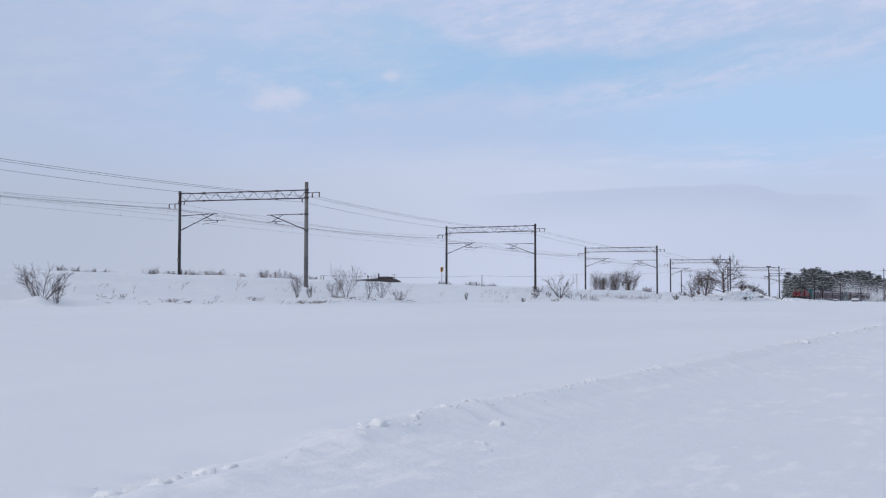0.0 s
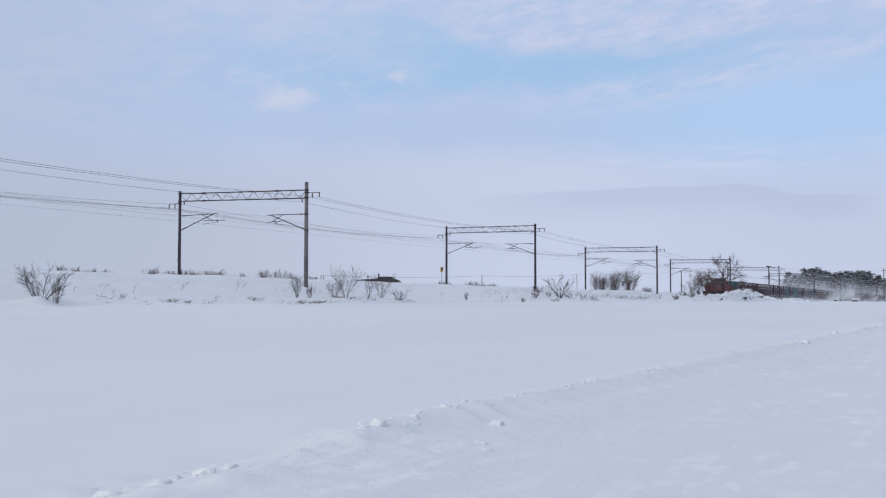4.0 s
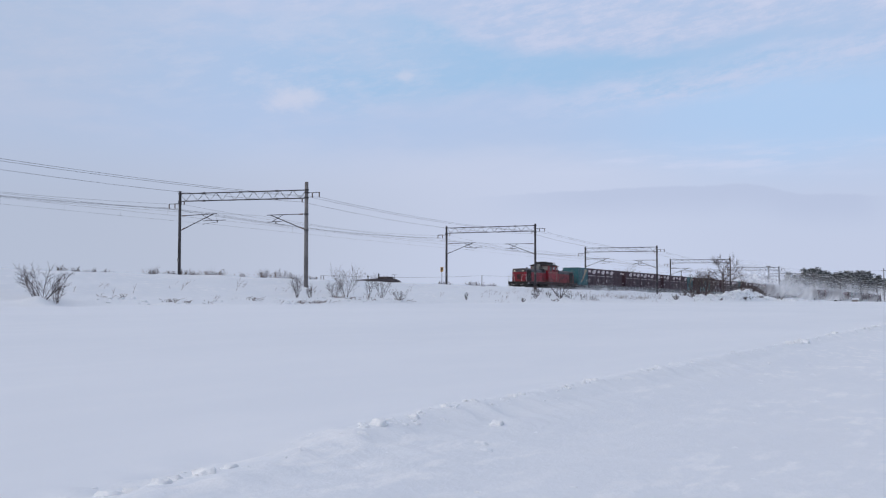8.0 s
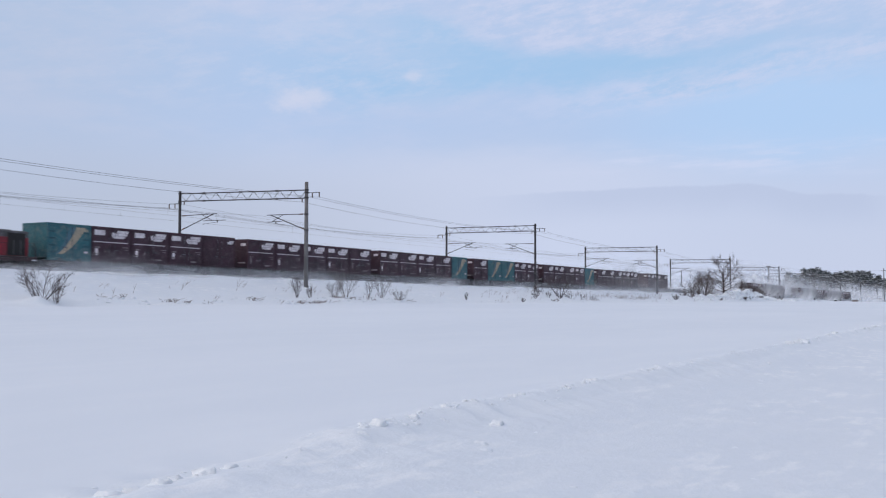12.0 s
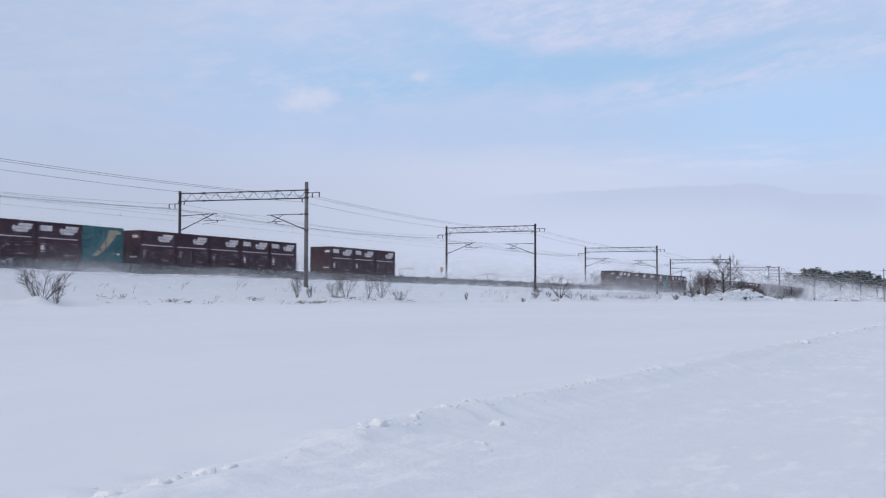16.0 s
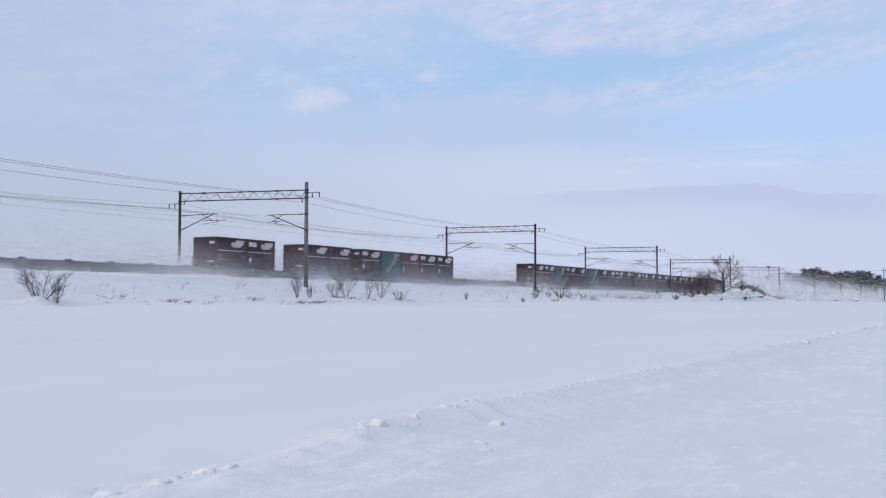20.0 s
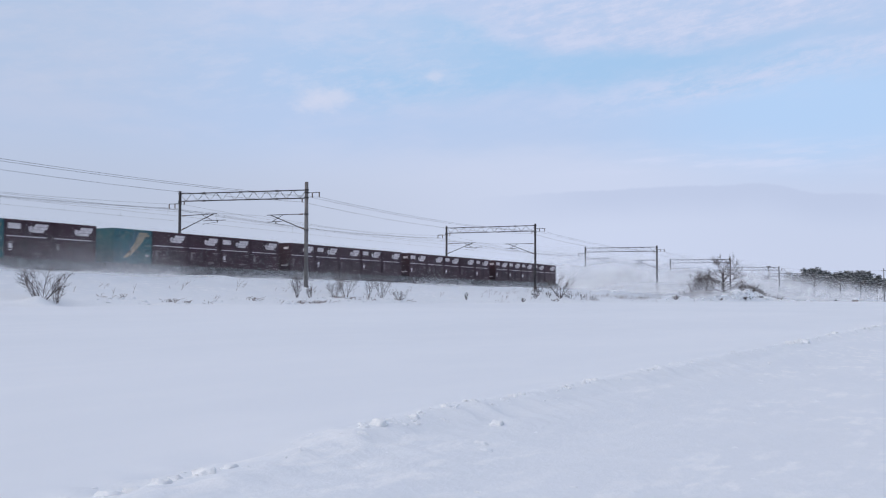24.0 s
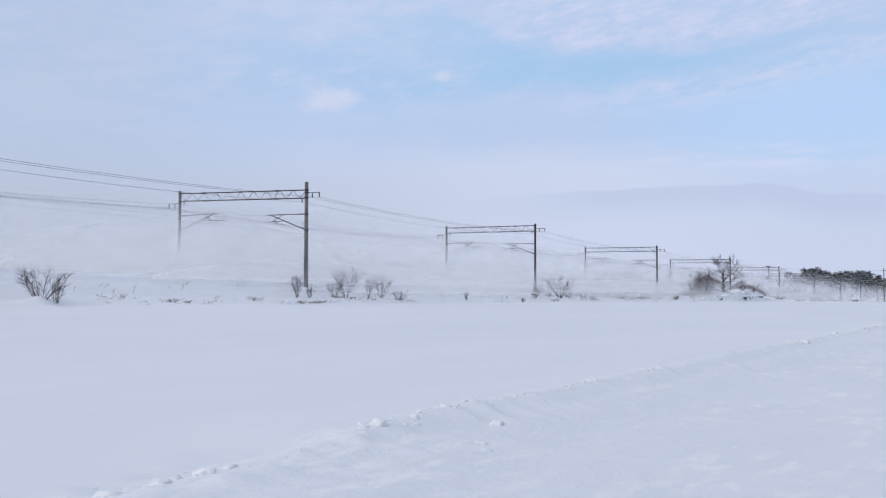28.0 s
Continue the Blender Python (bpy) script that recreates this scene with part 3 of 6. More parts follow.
def portal(i, s):
    """Two masts, a lattice beam across both tracks, cantilevers and feeder brackets."""
    r = rail(s)
    first = i == 1
    yn, yf, hn, hf = mast_rows(i)
    p = thing("catenary_portal", "dark steel railway portal with lattice beam, grey concrete mast" if first else "dark steel railway portal mast pair with lattice beam", "overhead portal", "overhead line portals", m=pose(s, 0, r))
    gn, gf = gz(s, yn) - r - 0.4, gz(s, yf) - r - 0.4
    if first:
        near = part("near_mast", pipe([(0, yn, gn), (0, yn, 8.38)], [0.185, 0.15], 14), CONCRETE, p, "tapered grey concrete mast", True)
        for z in (4.35, 5.68, 7.08, 7.5, 7.72):
            part("mast_band", pipe([(0, yn, z - 0.05), (0, yn, z + 0.05)], 0.2, 14), STEEL_DARK, near, "dark steel clamp band")
    else:
        near = part("near_mast", pipe([(0, yn, gn), (0, yn, hn + 0.24)], [0.15, 0.125], 10), STEEL_DARK, p, smooth=True)
    far = part("far_mast", pipe([(0, yf, gf), (0, yf, hf + 0.24)], [0.15, 0.125], 10), STEEL_DARK, p, smooth=True)
    for mast, y, h in ((near, yn, hn), (far, yf, hf)):
        if not (first and mast is near):
            for z in (h, h - 0.7, h - 0.85):
                part("mast_band", pipe([(0, y, z - 0.06), (0, y, z + 0.06)], 0.17, 10), STEEL_DARK, mast)
            part("mast_plate", boxes(((-0.17, y - 0.1, 2.0), (-0.14, y + 0.1, 2.22))), PALE_STEEL, mast, "small grey plate")
    dep = 0.68
    top_n, top_f = Vector((0, yn, hn)), Vector((0, yf, hf))
    down = Vector((0, 0, -dep))
    for q in (0.0, -dep):
        part("top_chord" if q == 0 else "bottom_chord", pipe([top_n + Vector((0, 0, q)), top_f + Vector((0, 0, q))], 0.055), STEEL_DARK, p)
    n = 20
    for k in range(n):
        a = top_n.lerp(top_f, k / n) + (down if k % 2 else Vector())
        b = top_n.lerp(top_f, (k + 1) / n) + (Vector() if k % 2 else down)
        part("diagonal", pipe([a, b], 0.022, 4), STEEL_DARK, p)
    for k in (0.22, 0.80):
        q = top_n.lerp(top_f, k)
        part("splice_plate", boxes(((-0.07, q.y - 0.1, q.z - 0.08), (0.07, q.y + 0.1, q.z + 0.08))), STEEL_DARK, p)
        part("splice_plate", boxes(((-0.07, q.y - 0.1, q.z - 0.08 - dep), (0.07, q.y + 0.1, q.z + 0.08 - dep))), STEEL_DARK, p)
    # cantilevers reach inwards over each track: arm, strut, sloping hanger and steady arm
    up = LIFT[i]
    for side, y0, h0, reach, over in ((1, yn, 5.71 + up * 0.7, 4.15, 0.0), (-1, yf, 6.06 + up * 0.3, 4.35, 1.0)):
        e = y0 + side * reach
        c = part("cantilever", pipe([(0, y0, h0), (0, e, h0 + 0.05)], 0.035), STEEL_DARK, p)
        part("strut", pipe([(0, y0, h0 - 1.35), (0, e - side * 0.4, h0 + 0.04)], 0.042), STEEL_DARK, c)
        part("hanger", pipe([(0, e - side * 1.75, h0 + 0.02), (0, e - side * 0.55, h0 - 0.52)], 0.026, 4), STEEL_DARK, c)
        part("steady_arm", pipe([(0, e - side * 1.6, h0 - 0.53), (0, e + side * over, h0 - 0.55)], 0.03), STEEL_DARK, c)
        part("drop_bracket", pipe([(0, e - side * (0.95 - over), h0 - 0.53), (0, e - side * (0.95 - over), h0 - 0.72)], 0.05, 5), STEEL_DARK, c)
        part("registration_arm", pipe([(0, e - side * (0.95 - over), h0 - 0.7), (0, e - side * (1.9 - 2.6 * over * 0.1) , h0 - 0.84)], 0.016, 4), STEEL_DARK, c)
        part("insulator", pipe([(0, y0 + side * 0.35, h0), (0, y0 + side * 0.75, h0)], 0.055, 8), INSULATOR, c)
        part("insulator", pipe([(0, y0 + side * 0.3, h0 - 1.23), (0, y0 + side * 0.62, h0 - 1.1)], 0.055, 8), INSULATOR, c)
    # outer brackets with two feeders each, and a hanger inside each mast for the return wire
    for side, y0, h0 in ((-1, yn, hn - (0.25 if first else 0.4)), (1, yf, hf - 0.88)):
        b = part("feeder_bracket", pipe([(0, y0, h0), (0, y0 + side * 1.35, h0)], 0.03, 5), STEEL_DARK, p)
        for o in (0.6, 1.3):
            part("insulator", pipe([(0, y0 + side * o, h0), (0, y0 + side * o, h0 - 0.42)], 0.05, 7), INSULATOR, b)
    part("return_wire_hanger", pipe([(0, yn + 0.45, hn - dep), (0, yn + 0.45, hn - dep - 0.32)], 0.055, 6), INSULATOR, p)
    part("return_wire_hanger", pipe([(0, yf - 0.5, hf - dep), (0, yf - 0.5, hf - dep - 0.32)], 0.055, 6), INSULATOR, p)
    return p


for i, s in enumerate(PORTALS):
    portal(i, s)


def wire(name, label, ends, sag, radius=0.009):
    """One wire from portal to portal, hanging between them; ends(j) gives its place across and its height at portal j."""
    w = thing(name, label, "overhead wire", "overhead wires")
    pts = []
    for i, (a, b) in enumerate(zip(PORTALS, PORTALS[1:])):
        (ya, ha), (yb, hb) = ends(i), ends(i + 1)
        za, zb = rail(a) + ha, rail(b) + hb
        for k in range(12):
            f = k / 12
            pts.append((a + (b - a) * f, ya + (yb - ya) * f, za + (zb - za) * f - sag * 4 * f * (1 - f)))
    part("wire_strand", tube(bmesh.new(), pts, radius, 4), WIRE, w)


FEEDER = "thin dark feeder wire slung from portal to portal"
for off, sag in ((0.6, 0.54), (1.3, 0.52)):
    wire("feeder_wire", FEEDER, lambda j, o=off: (mast_rows(j)[0] - o, 7.05 if j == 1 else 7.12 + LIFT[j]), sag, 0.010)
    wire("feeder_wire", FEEDER, lambda j, o=off: (mast_rows(j)[1] + o, 6.77 if j == 1 else 6.7 + LIFT[j]), sag, 0.010)
RETURN = "thin dark return wire under the portal beams"
wire("return_wire", RETURN, lambda j: (mast_rows(j)[0] + 0.45, mast_rows(j)[2] - 0.98), 0.66, 0.010)
wire("return_wire", RETURN, lambda j: (mast_rows(j)[1] - 0.5, mast_rows(j)[3] - 1.0), 0.7, 0.008)
for y, hm, hc in ((TRACK - 0.6, 5.74, 5.0), (FAR_TRACK, 6.08, 5.14)):
    wire("messenger_wire", "dark messenger wire over the track", lambda j, y=y, h=hm: (y, h + LIFT[j] * 0.5), 0.5, 0.007)
    wire("contact_wire", "dark contact wire over the track", lambda j, y=y, h=hc: (y, h), 0.05, 0.0055)
    for i in range(4):                          # droppers carry the contact wire from the messenger
        a, b = PORTALS[i], PORTALS[i + 1]
        for k in range(1, 9):
            f = k / 9
            s = a + (b - a) * f
            base = rail(a) + (rail(b) - rail(a)) * f
            lift = (LIFT[i] + (LIFT[i + 1] - LIFT[i]) * f) * 0.5
            d = thing("dropper", "thin dropper rod between messenger and contact wire", "dropper", "catenary droppers")
            part("rod", pipe([(s, y, base + hm + lift - 2.0 * f * (1 - f)), (s, y, base + hc - 0.2 * f * (1 - f))], 0.0035, 4), WIRE, d)
            part("clip", boxes(((s - 0.025, y - 0.012, base + hc - 0.2 * f * (1 - f) - 0.012), (s + 0.025, y + 0.012, base + hc - 0.2 * f * (1 - f) + 0.02))), WIRE, d)


# ---- train: x runs to the rear, y away from the camera, z up from the rail ----
MOVING = []                     # (thing, place along the train behind the hood front, height)


def on_train(ob, off, y=0.0, h=0.0):
    MOVING.append((ob, off, y, h))
    return ob


def wheel_mesh():
    bm = bmesh.new()
    bmesh.ops.create_cone(bm, cap_ends=True, segments=20, radius1=0.43, radius2=0.43, depth=0.13, matrix=pose(0, 0, 0.43, 90))
    bmesh.ops.create_cone(bm, cap_ends=True, segments=12, radius1=0.13, radius2=0.11, depth=0.24, matrix=pose(0, 0, 0.43, 90))
    return mesh_of("wheel", bm, UNDER)


WHEEL = wheel_mesh()


def bogie(parent, x, span, n=2):
    b = part("bogie", boxes(((x - span / 2 - 0.5, -1.12, 0.42), (x + span / 2 + 0.5, -0.9, 0.66)), ((x - span / 2 - 0.5, 0.9, 0.42), (x + span / 2 + 0.5, 1.12, 0.66)),
                            ((x - 0.35, -1.12, 0.34), (x + 0.35, 1.12, 0.72))), UNDER, parent)
    for k in range(n):
        wx = x - span / 2 + span * k / (n - 1)
        for y in (-0.6, 0.6):
            part("wheel", WHEEL, None, b, at=pose(wx, y, 0))
        for y in (-1.14, 1.14):
            part("axle_box", rounded((wx - 0.17, y - 0.09, 0.3), (wx + 0.17, y + 0.09, 0.62), 0.03, 1), BLACK, b)
    return b


def hood_profile(w, z0, z1, r=0.28):
    return [(-w, z0), (-w, z1 - r), (-w + r * 0.3, z1 - r * 0.3), (-w + r, z1), (w - r, z1), (w - r * 0.3, z1 - r * 0.3), (w, z1 - r), (w, z0)]


def pierced(x0, x1, z0, z1, y, thick, holes):
    """An upright sheet in the x-z plane with rectangular openings (x0, x1, z0, z1)."""
    xs = sorted({x0, x1, *(h[0] for h in holes), *(h[1] for h in holes)})
    zs = sorted({z0, z1, *(h[2] for h in holes), *(h[3] for h in holes)})
    bm = bmesh.new()
    v = {(i, k): bm.verts.new((x, y, z)) for i, x in enumerate(xs) for k, z in enumerate(zs)}
    for i in range(len(xs) - 1):
        for k in range(len(zs) - 1):
            mx, mz = (xs[i] + xs[i + 1]) / 2, (zs[k] + zs[k + 1]) / 2
            if not any(h[0] < mx < h[1] and h[2] < mz < h[3] for h in holes):
                bm.faces.new((v[i, k], v[i + 1, k], v[i + 1, k + 1], v[i, k + 1]))
    out = bmesh.ops.extrude_face_region(bm, geom=bm.faces[:])
    bmesh.ops.translate(bm, verts=[q for q in out["geom"] if isinstance(q, bmesh.types.BMVert)], vec=(0, thick, 0))
    return bm


def locomotive():
    e = thing("diesel_locomotive", "red centre-cab diesel locomotive with grey hood tops, dusted with snow", "locomotive")
    W, H = 0.97, 2.9
    FRONT_END, REAR_END = -0.45, 16.85
    part("underframe", boxes(((FRONT_END, -1.38, 0.9), (REAR_END, 1.38, 1.2))), BLACK, e)
    for y in (-1.402, 1.385):
        part("valance", boxes(((FRONT_END + 0.2, y, 0.93), (REAR_END - 0.2, y + 0.017, 1.185))), GRIMY_RED, e, "grimy dark valance along the frame")
        part("sill_line", boxes(((FRONT_END, y - 0.01, 1.19), (REAR_END, y + 0.027, 1.225))), GREY_BAND, e, "thin grey sill line")
    # hoods: red body, grey shoulders and top
    for name, x0, x1 in (("front_hood", 0.0, 6.57), ("rear_hood", 9.78, 16.35)):
        bm = prism([(-W, 1.2), (-W, 2.45), (W, 2.45), (W, 1.2)], x0, x1)
        hood = part(name, bm, RED, e, "red panelled engine hood")
        part("hood_top", prism(hood_profile(W + 0.012, 2.45, H, 0.24), x0 - 0.02, x1 + 0.02), GREY_BAND, hood, "grey hood top dusted with snow")
        for k in range(5):
            xa = x0 + 1.75 + k * 0.9 if name == "front_hood" else x0 + 0.25 + k * 0.9
            for y in (-W - 0.008, W - 0.008):
                d = part("side_door", boxes(((xa, y, 1.28), (xa + 0.875, y + 0.016, 2.42))), RED, hood)
                part("door_latch", boxes(((xa + 0.4, y - 0.01 if y < 0 else y + 0.016, 1.8), (xa + 0.47, y if y < 0 else y + 0.026, 1.86))), BLACK, d)
        for k in range(4):
            xa = (x0 + 0.8 if name == "front_hood" else x0 + 1.2) + k * 1.2
            part("roof_hatch", rounded((xa, -0.5, H - 0.01), (xa + 0.9, 0.5, H + 0.06), 0.02, 1), GREY_BAND, hood)
        for k in range(12):                     # short ribs along the shoulder of the hood
            xa = x0 + 0.35 + k * 0.5
            part("shoulder_rib", boxes(((xa, -W - 0.03, 2.5), (xa + 0.06, -W + 0.02, 2.68))), BLACK, hood)
    front, rear = bpy.data.objects["front_hood"], bpy.data.objects["rear_hood"]
    # dark radiator louvres near each end
    for hood, x0 in ((front, 0.3), (rear, 14.8)):
        for y, sg in ((-W, -1), (W, 1)):
            g = part("radiator_grille", boxes(((x0, y + min(0, sg * 0.03), 1.28), (x0 + 1.35, y + max(0, sg * 0.03), 2.72))), SOOT, hood, "black louvred radiator grille")
            for k in range(9):
                z = 1.36 + k * 0.14
                part("louvre", boxes(((x0 + 0.06, y + min(0, sg * 0.055), z), (x0 + 1.29, y + max(0, sg * 0.055), z + 0.05))), SOOT, g)
    # hood end: red nose with grey brow, lamps and a dark grille
    for hood, x, sg in ((front, 0.0, -1), (rear, 16.35, 1)):
        a, b = sorted((x + sg * 0.005, x + sg * 0.05))
        part("nose_panel", boxes(((a, -0.86, 1.3), (b, 0.86, 2.42))), RED, hood)
        a, b = sorted((x + sg * 0.05, x + sg * 0.09))
        part("nose_grille", boxes(((a, -0.24, 1.5), (b, 0.3, 2.15))), GRIMY_RED, hood, "dark nose grille")
        for y in (-0.62, 0.62):
            bm = bmesh.new()
            bmesh.ops.create_cone(bm, cap_ends=True, segments=16, radius1=0.15, radius2=0.13, depth=0.16, matrix=Matrix.Translation((x + sg * 0.06, y, 2.6)) @ pose(0, 0, 0, 0, 90, 0))
            hl = part("headlight", bm, GREY_BAND, hood, "round headlight in a grey housing")
            bm = bmesh.new()
            bmesh.ops.create_cone(bm, cap_ends=True, segments=16, radius1=0.10, radius2=0.10, depth=0.02, matrix=Matrix.Translation((x + sg * 0.145, y, 2.6)) @ pose(0, 0, 0, 0, 90, 0))
            part("lens", bm, LAMP if sg < 0 else GLASS, hl)
        # end handrails, gate-shaped, with splayed legs
        for y in (-1.22, 0.5):
            part("handrail", pipe([(x + sg * 0.4, y, 1.2), (x + sg * 0.34, y + 0.1, 2.12), (x + sg * 0.34, y + 0.62, 2.12), (x + sg * 0.4, y + 0.72, 1.2)], 0.024), WHITE_LINE if sg < 0 else STEEL_DARK, e, "white end handrail" if sg < 0 else "dark end handrail")
        # side ladders with snow-laden treads
        for y in (-1.3, 1.3):
            ld = part("ladder_rail", pipe([(x + sg * 0.42, y, 0.35), (x + sg * 0.42, y, 1.9)], 0.022, 5), PALE_STEEL if sg < 0 else STEEL_DARK, e, "upright ladder rail")
            for k in range(3):
                a, b = sorted((x + sg * 0.4, x + sg * 0.02))
                part("tread", boxes(((a, y - 0.16, 0.38 + k * 0.27), (b, y + 0.1, 0.42 + k * 0.27))), BLACK, ld)
            part("tread_snow", rounded((a, y - 0.15, 0.96), (b, y + 0.09, 1.02), 0.02, 1), SNOW, ld)
    # cab: hollow, glazed on all four sides
    xa, xb, cz, cw = 6.55, 9.8, 3.52, 1.32
    cab = part("cab", boxes(((xa, -cw, 1.2), (xb, cw, 1.3))), BLACK, e, "red driver's cab across the full width")
    side_holes = ((7.1, 7.75, 2.78, 3.36), (8.25, 8.66, 2.8, 3.34), (9.24, 9.56, 2.8, 3.3))
    for y in (-cw, cw - 0.05):
        part("side_wall", pierced(xa, xb, 1.3, cz, y, 0.05, side_holes), RED, cab)
        sg = -1 if y < 0 else 1
        yo = -cw if y < 0 else cw
        for x0, x1, z0, z1 in side_holes:
            fr = part("side_window", boxes(*(((u0, min(yo, yo + sg * 0.02), w0), (u1, max(yo, yo + sg * 0.02), w1)) for u0, u1, w0, w1 in
                                            ((x0 - 0.05, x0, z0 - 0.05, z1 + 0.05), (x1, x1 + 0.05, z0 - 0.05, z1 + 0.05), (x0, x1, z0 - 0.05, z0), (x0, x1, z1, z1 + 0.05)))), BLACK, cab)
            pane = part("pane", boxes(((x0, y + 0.02, z0), (x1, y + 0.03, z1))), CLEAR_GLASS if x0 > 8 else GLASS, fr)
            pane.visible_shadow = False
        for z, h in ((2.5, 0.04), (2.62, 0.025)):
            part("belt_line", boxes(((xa - 0.02, min(yo, yo + sg * 0.02), z), (xb + 0.02, max(yo, yo + sg * 0.02), z + h))), BEIGE, cab, "pale waist line")
        door = part("cab_door", boxes(((9.05, min(yo, yo + sg * 0.014), 1.35), (9.7, max(yo, yo + sg * 0.014), 2.45))), RED, cab)
        part("door_handle", boxes(((9.28, min(yo, yo + sg * 0.05), 1.85), (9.42, max(yo, yo + sg * 0.05), 1.9))), BLACK, door)
        part("grab_rail", pipe([(9.12, yo + sg * 0.06, 1.4), (9.12, yo + sg * 0.06, 2.4)], 0.018, 5), BEIGE, cab)
    for x, sg in ((xa, -1), (xb, 1)):
        x0 = x if sg < 0 else x - 0.05
        for ya, yb, z0, z1 in ((-1.27, -1.2, 1.3, cz), (1.2, 1.27, 1.3, cz), (-0.12, 0.12, 1.3, cz), (-1.2, -0.12, 1.3, 2.86), (0.12, 1.2, 1.3, 2.86), (-1.2, -0.12, 3.42, cz), (0.12, 1.2, 3.42, cz)):
            part("end_wall", boxes(((x0, ya, z0), (x0 + 0.05, yb, z1))), RED, cab)
        for y in (-1.2, 0.12):
            pane = part("end_pane", boxes(((x0 + 0.02, y, 2.86), (x0 + 0.03, y + 1.08, 3.42))), PALE_GLASS if sg < 0 else CLEAR_GLASS, cab, "cab end pane, painted pale like reflected sky at the front")
            pane.visible_shadow = False
    roof = [(-1.4, cz - 0.06), (-1.4, cz + 0.03), (-1.1, cz + 0.18), (-0.5, cz + 0.28), (0.5, cz + 0.28), (1.1, cz + 0.18), (1.4, cz + 0.03), (1.4, cz - 0.06)]
    bm = bmesh.new()
    rings = []
    for x, k in ((xa - 0.22, 0.35), (xa - 0.05, 0.75), (xa + 0.4, 1.0), (xb - 0.9, 1.0), (xb - 0.2, 0.7), (xb + 0.2, 0.25)):
        rings.append([bm.verts.new((x, y, cz + (z - cz) * k if z > cz else z)) for y, z in roof])
    for r0, r1 in zip(rings, rings[1:]):
        for i in range(len(roof)):
            j = (i + 1) % len(roof)
            bm.faces.new((r0[i], r0[j], r1[j], r1[i]))
    bm.faces.new(rings[0][::-1])
    bm.faces.new(rings[-1])
    rf = part("cab_roof", bm, SOOT, cab, "sooty rounded cab roof")
    for x, w, top in ((7.3, 0.46, 0.52), (8.2, 0.3, 0.4), (8.95, 0.42, 0.48)):
        part("roof_vent", rounded((x - w, -0.85, cz + 0.12), (x + w, 0.85, cz + top), 0.14, 3), SOOT, rf, "soot-black rounded roof ventilator")
    part("horn", pipe([(9.6, -0.9, cz + 0.12), (9.6, -0.9, cz + 0.4), (9.4, -0.9, cz + 0.42)], 0.05), BLACK, rf)
    part("exhaust_stack", rounded((6.0, -0.26, H - 0.02), (6.46, 0.26, 3.66), 0.14, 3), PALE_STEEL, e, "grey exhaust casing before the cab")
    # rounded nose corners, grab rails beside the radiators, brow over the lamps
    for x, sg in ((0.0, -1), (16.35, 1)):
        for y in (-W + 0.11, W - 0.11):
            part("nose_corner", pipe([(x, y, 1.2), (x, y, 2.45)], 0.125, 12), RED, e, smooth=True)
        a, b = sorted((x, x + sg * 0.16))
        part("brow", rounded((a, -0.9, 2.72), (b, 0.9, 2.88), 0.06, 2), GREY_BAND, e)
    for x in (0.65, 1.05, 15.2, 15.75):
        part("grab_rail", pipe([(x, -W - 0.09, 1.35), (x, -W - 0.09, 2.2), (x, -W - 0.02, 2.25)], 0.022, 6), PALE_STEEL, e, "pale upright grab rail")
    part("air_filter_box", rounded((5.2, -W - 0.04, 2.5), (6.05, -0.3, 2.98), 0.05, 1), SOOT, e, "sooty intake box on the hood")
    part("air_filter_box", rounded((10.15, -W - 0.03, 2.4), (11.0, -0.3, 2.98), 0.05, 1), SOOT, e, "sooty intake box on the hood")
    part("bell", pipe([(1.75, -0.3, H + 0.02), (1.75, -0.3, H + 0.2)], [0.2, 0.08], 10), BLACK, e)
    part("filler_cap", pipe([(13.9, -0.3, H + 0.02), (13.9, -0.3, H + 0.16)], [0.16, 0.1], 10), BLACK, e)
    # side handrails, steps, tanks
    for y in (-1.33, 1.33):
        for x0, x1 in ((1.9, 6.0), (10.3, 14.5)):
            part("side_handrail", pipe([(x0, y, 2.05), (x1, y, 2.05)], 0.014, 5), GRIMY_RED, e)
            for k in range(4):
                xx = x0 + (x1 - x0) * k / 3
                part("stanchion", pipe([(xx, y, 1.2), (xx, y, 2.05)], 0.013, 5), GRIMY_RED, e)
    part("fuel_tank", rounded((6.6, -1.3, 0.4), (9.6, 1.3, 0.98), 0.08), UNDER, e, "grimy fuel tank caked with snow")
    for x in (FRONT_END, REAR_END):
        part("buffer_beam", boxes(((x - 0.05, -1.3, 0.72), (x + 0.05, 1.3, 1.18))), SOOT, e)
    part("snow_plough", prism([(-0.85, 0.12), (-0.5, 0.12), (-0.42, 0.66), (-0.54, 0.66)], -1.2, 1.2, "y"), SOOT, e, "black snow plough blade")
    for x0, x1 in ((-0.95, -0.5), (16.9, 17.25)):
        part("coupler", rounded((x0, -0.16, 0.72), (x1, 0.16, 1.02), 0.04, 1), BLACK, e)
    for y, z in ((-0.5, 0.8), (0.5, 0.8), (-0.8, 0.85), (0.8, 0.85)):
        part("brake_hose", pipe([(-0.5, y, z), (-0.68, y, z - 0.12), (-0.66, y, z - 0.38)], 0.03, 5), BLACK, e)
        part("hose_tap", rounded((-0.62, y - 0.05, z - 0.05), (-0.5, y + 0.05, z + 0.05), 0.015, 1), WHITE_LINE, e)
    bogie(e, 2.2, 2.2)
    bogie(e, 14.0, 2.2)
    bogie(e, 8.1, 3.4)
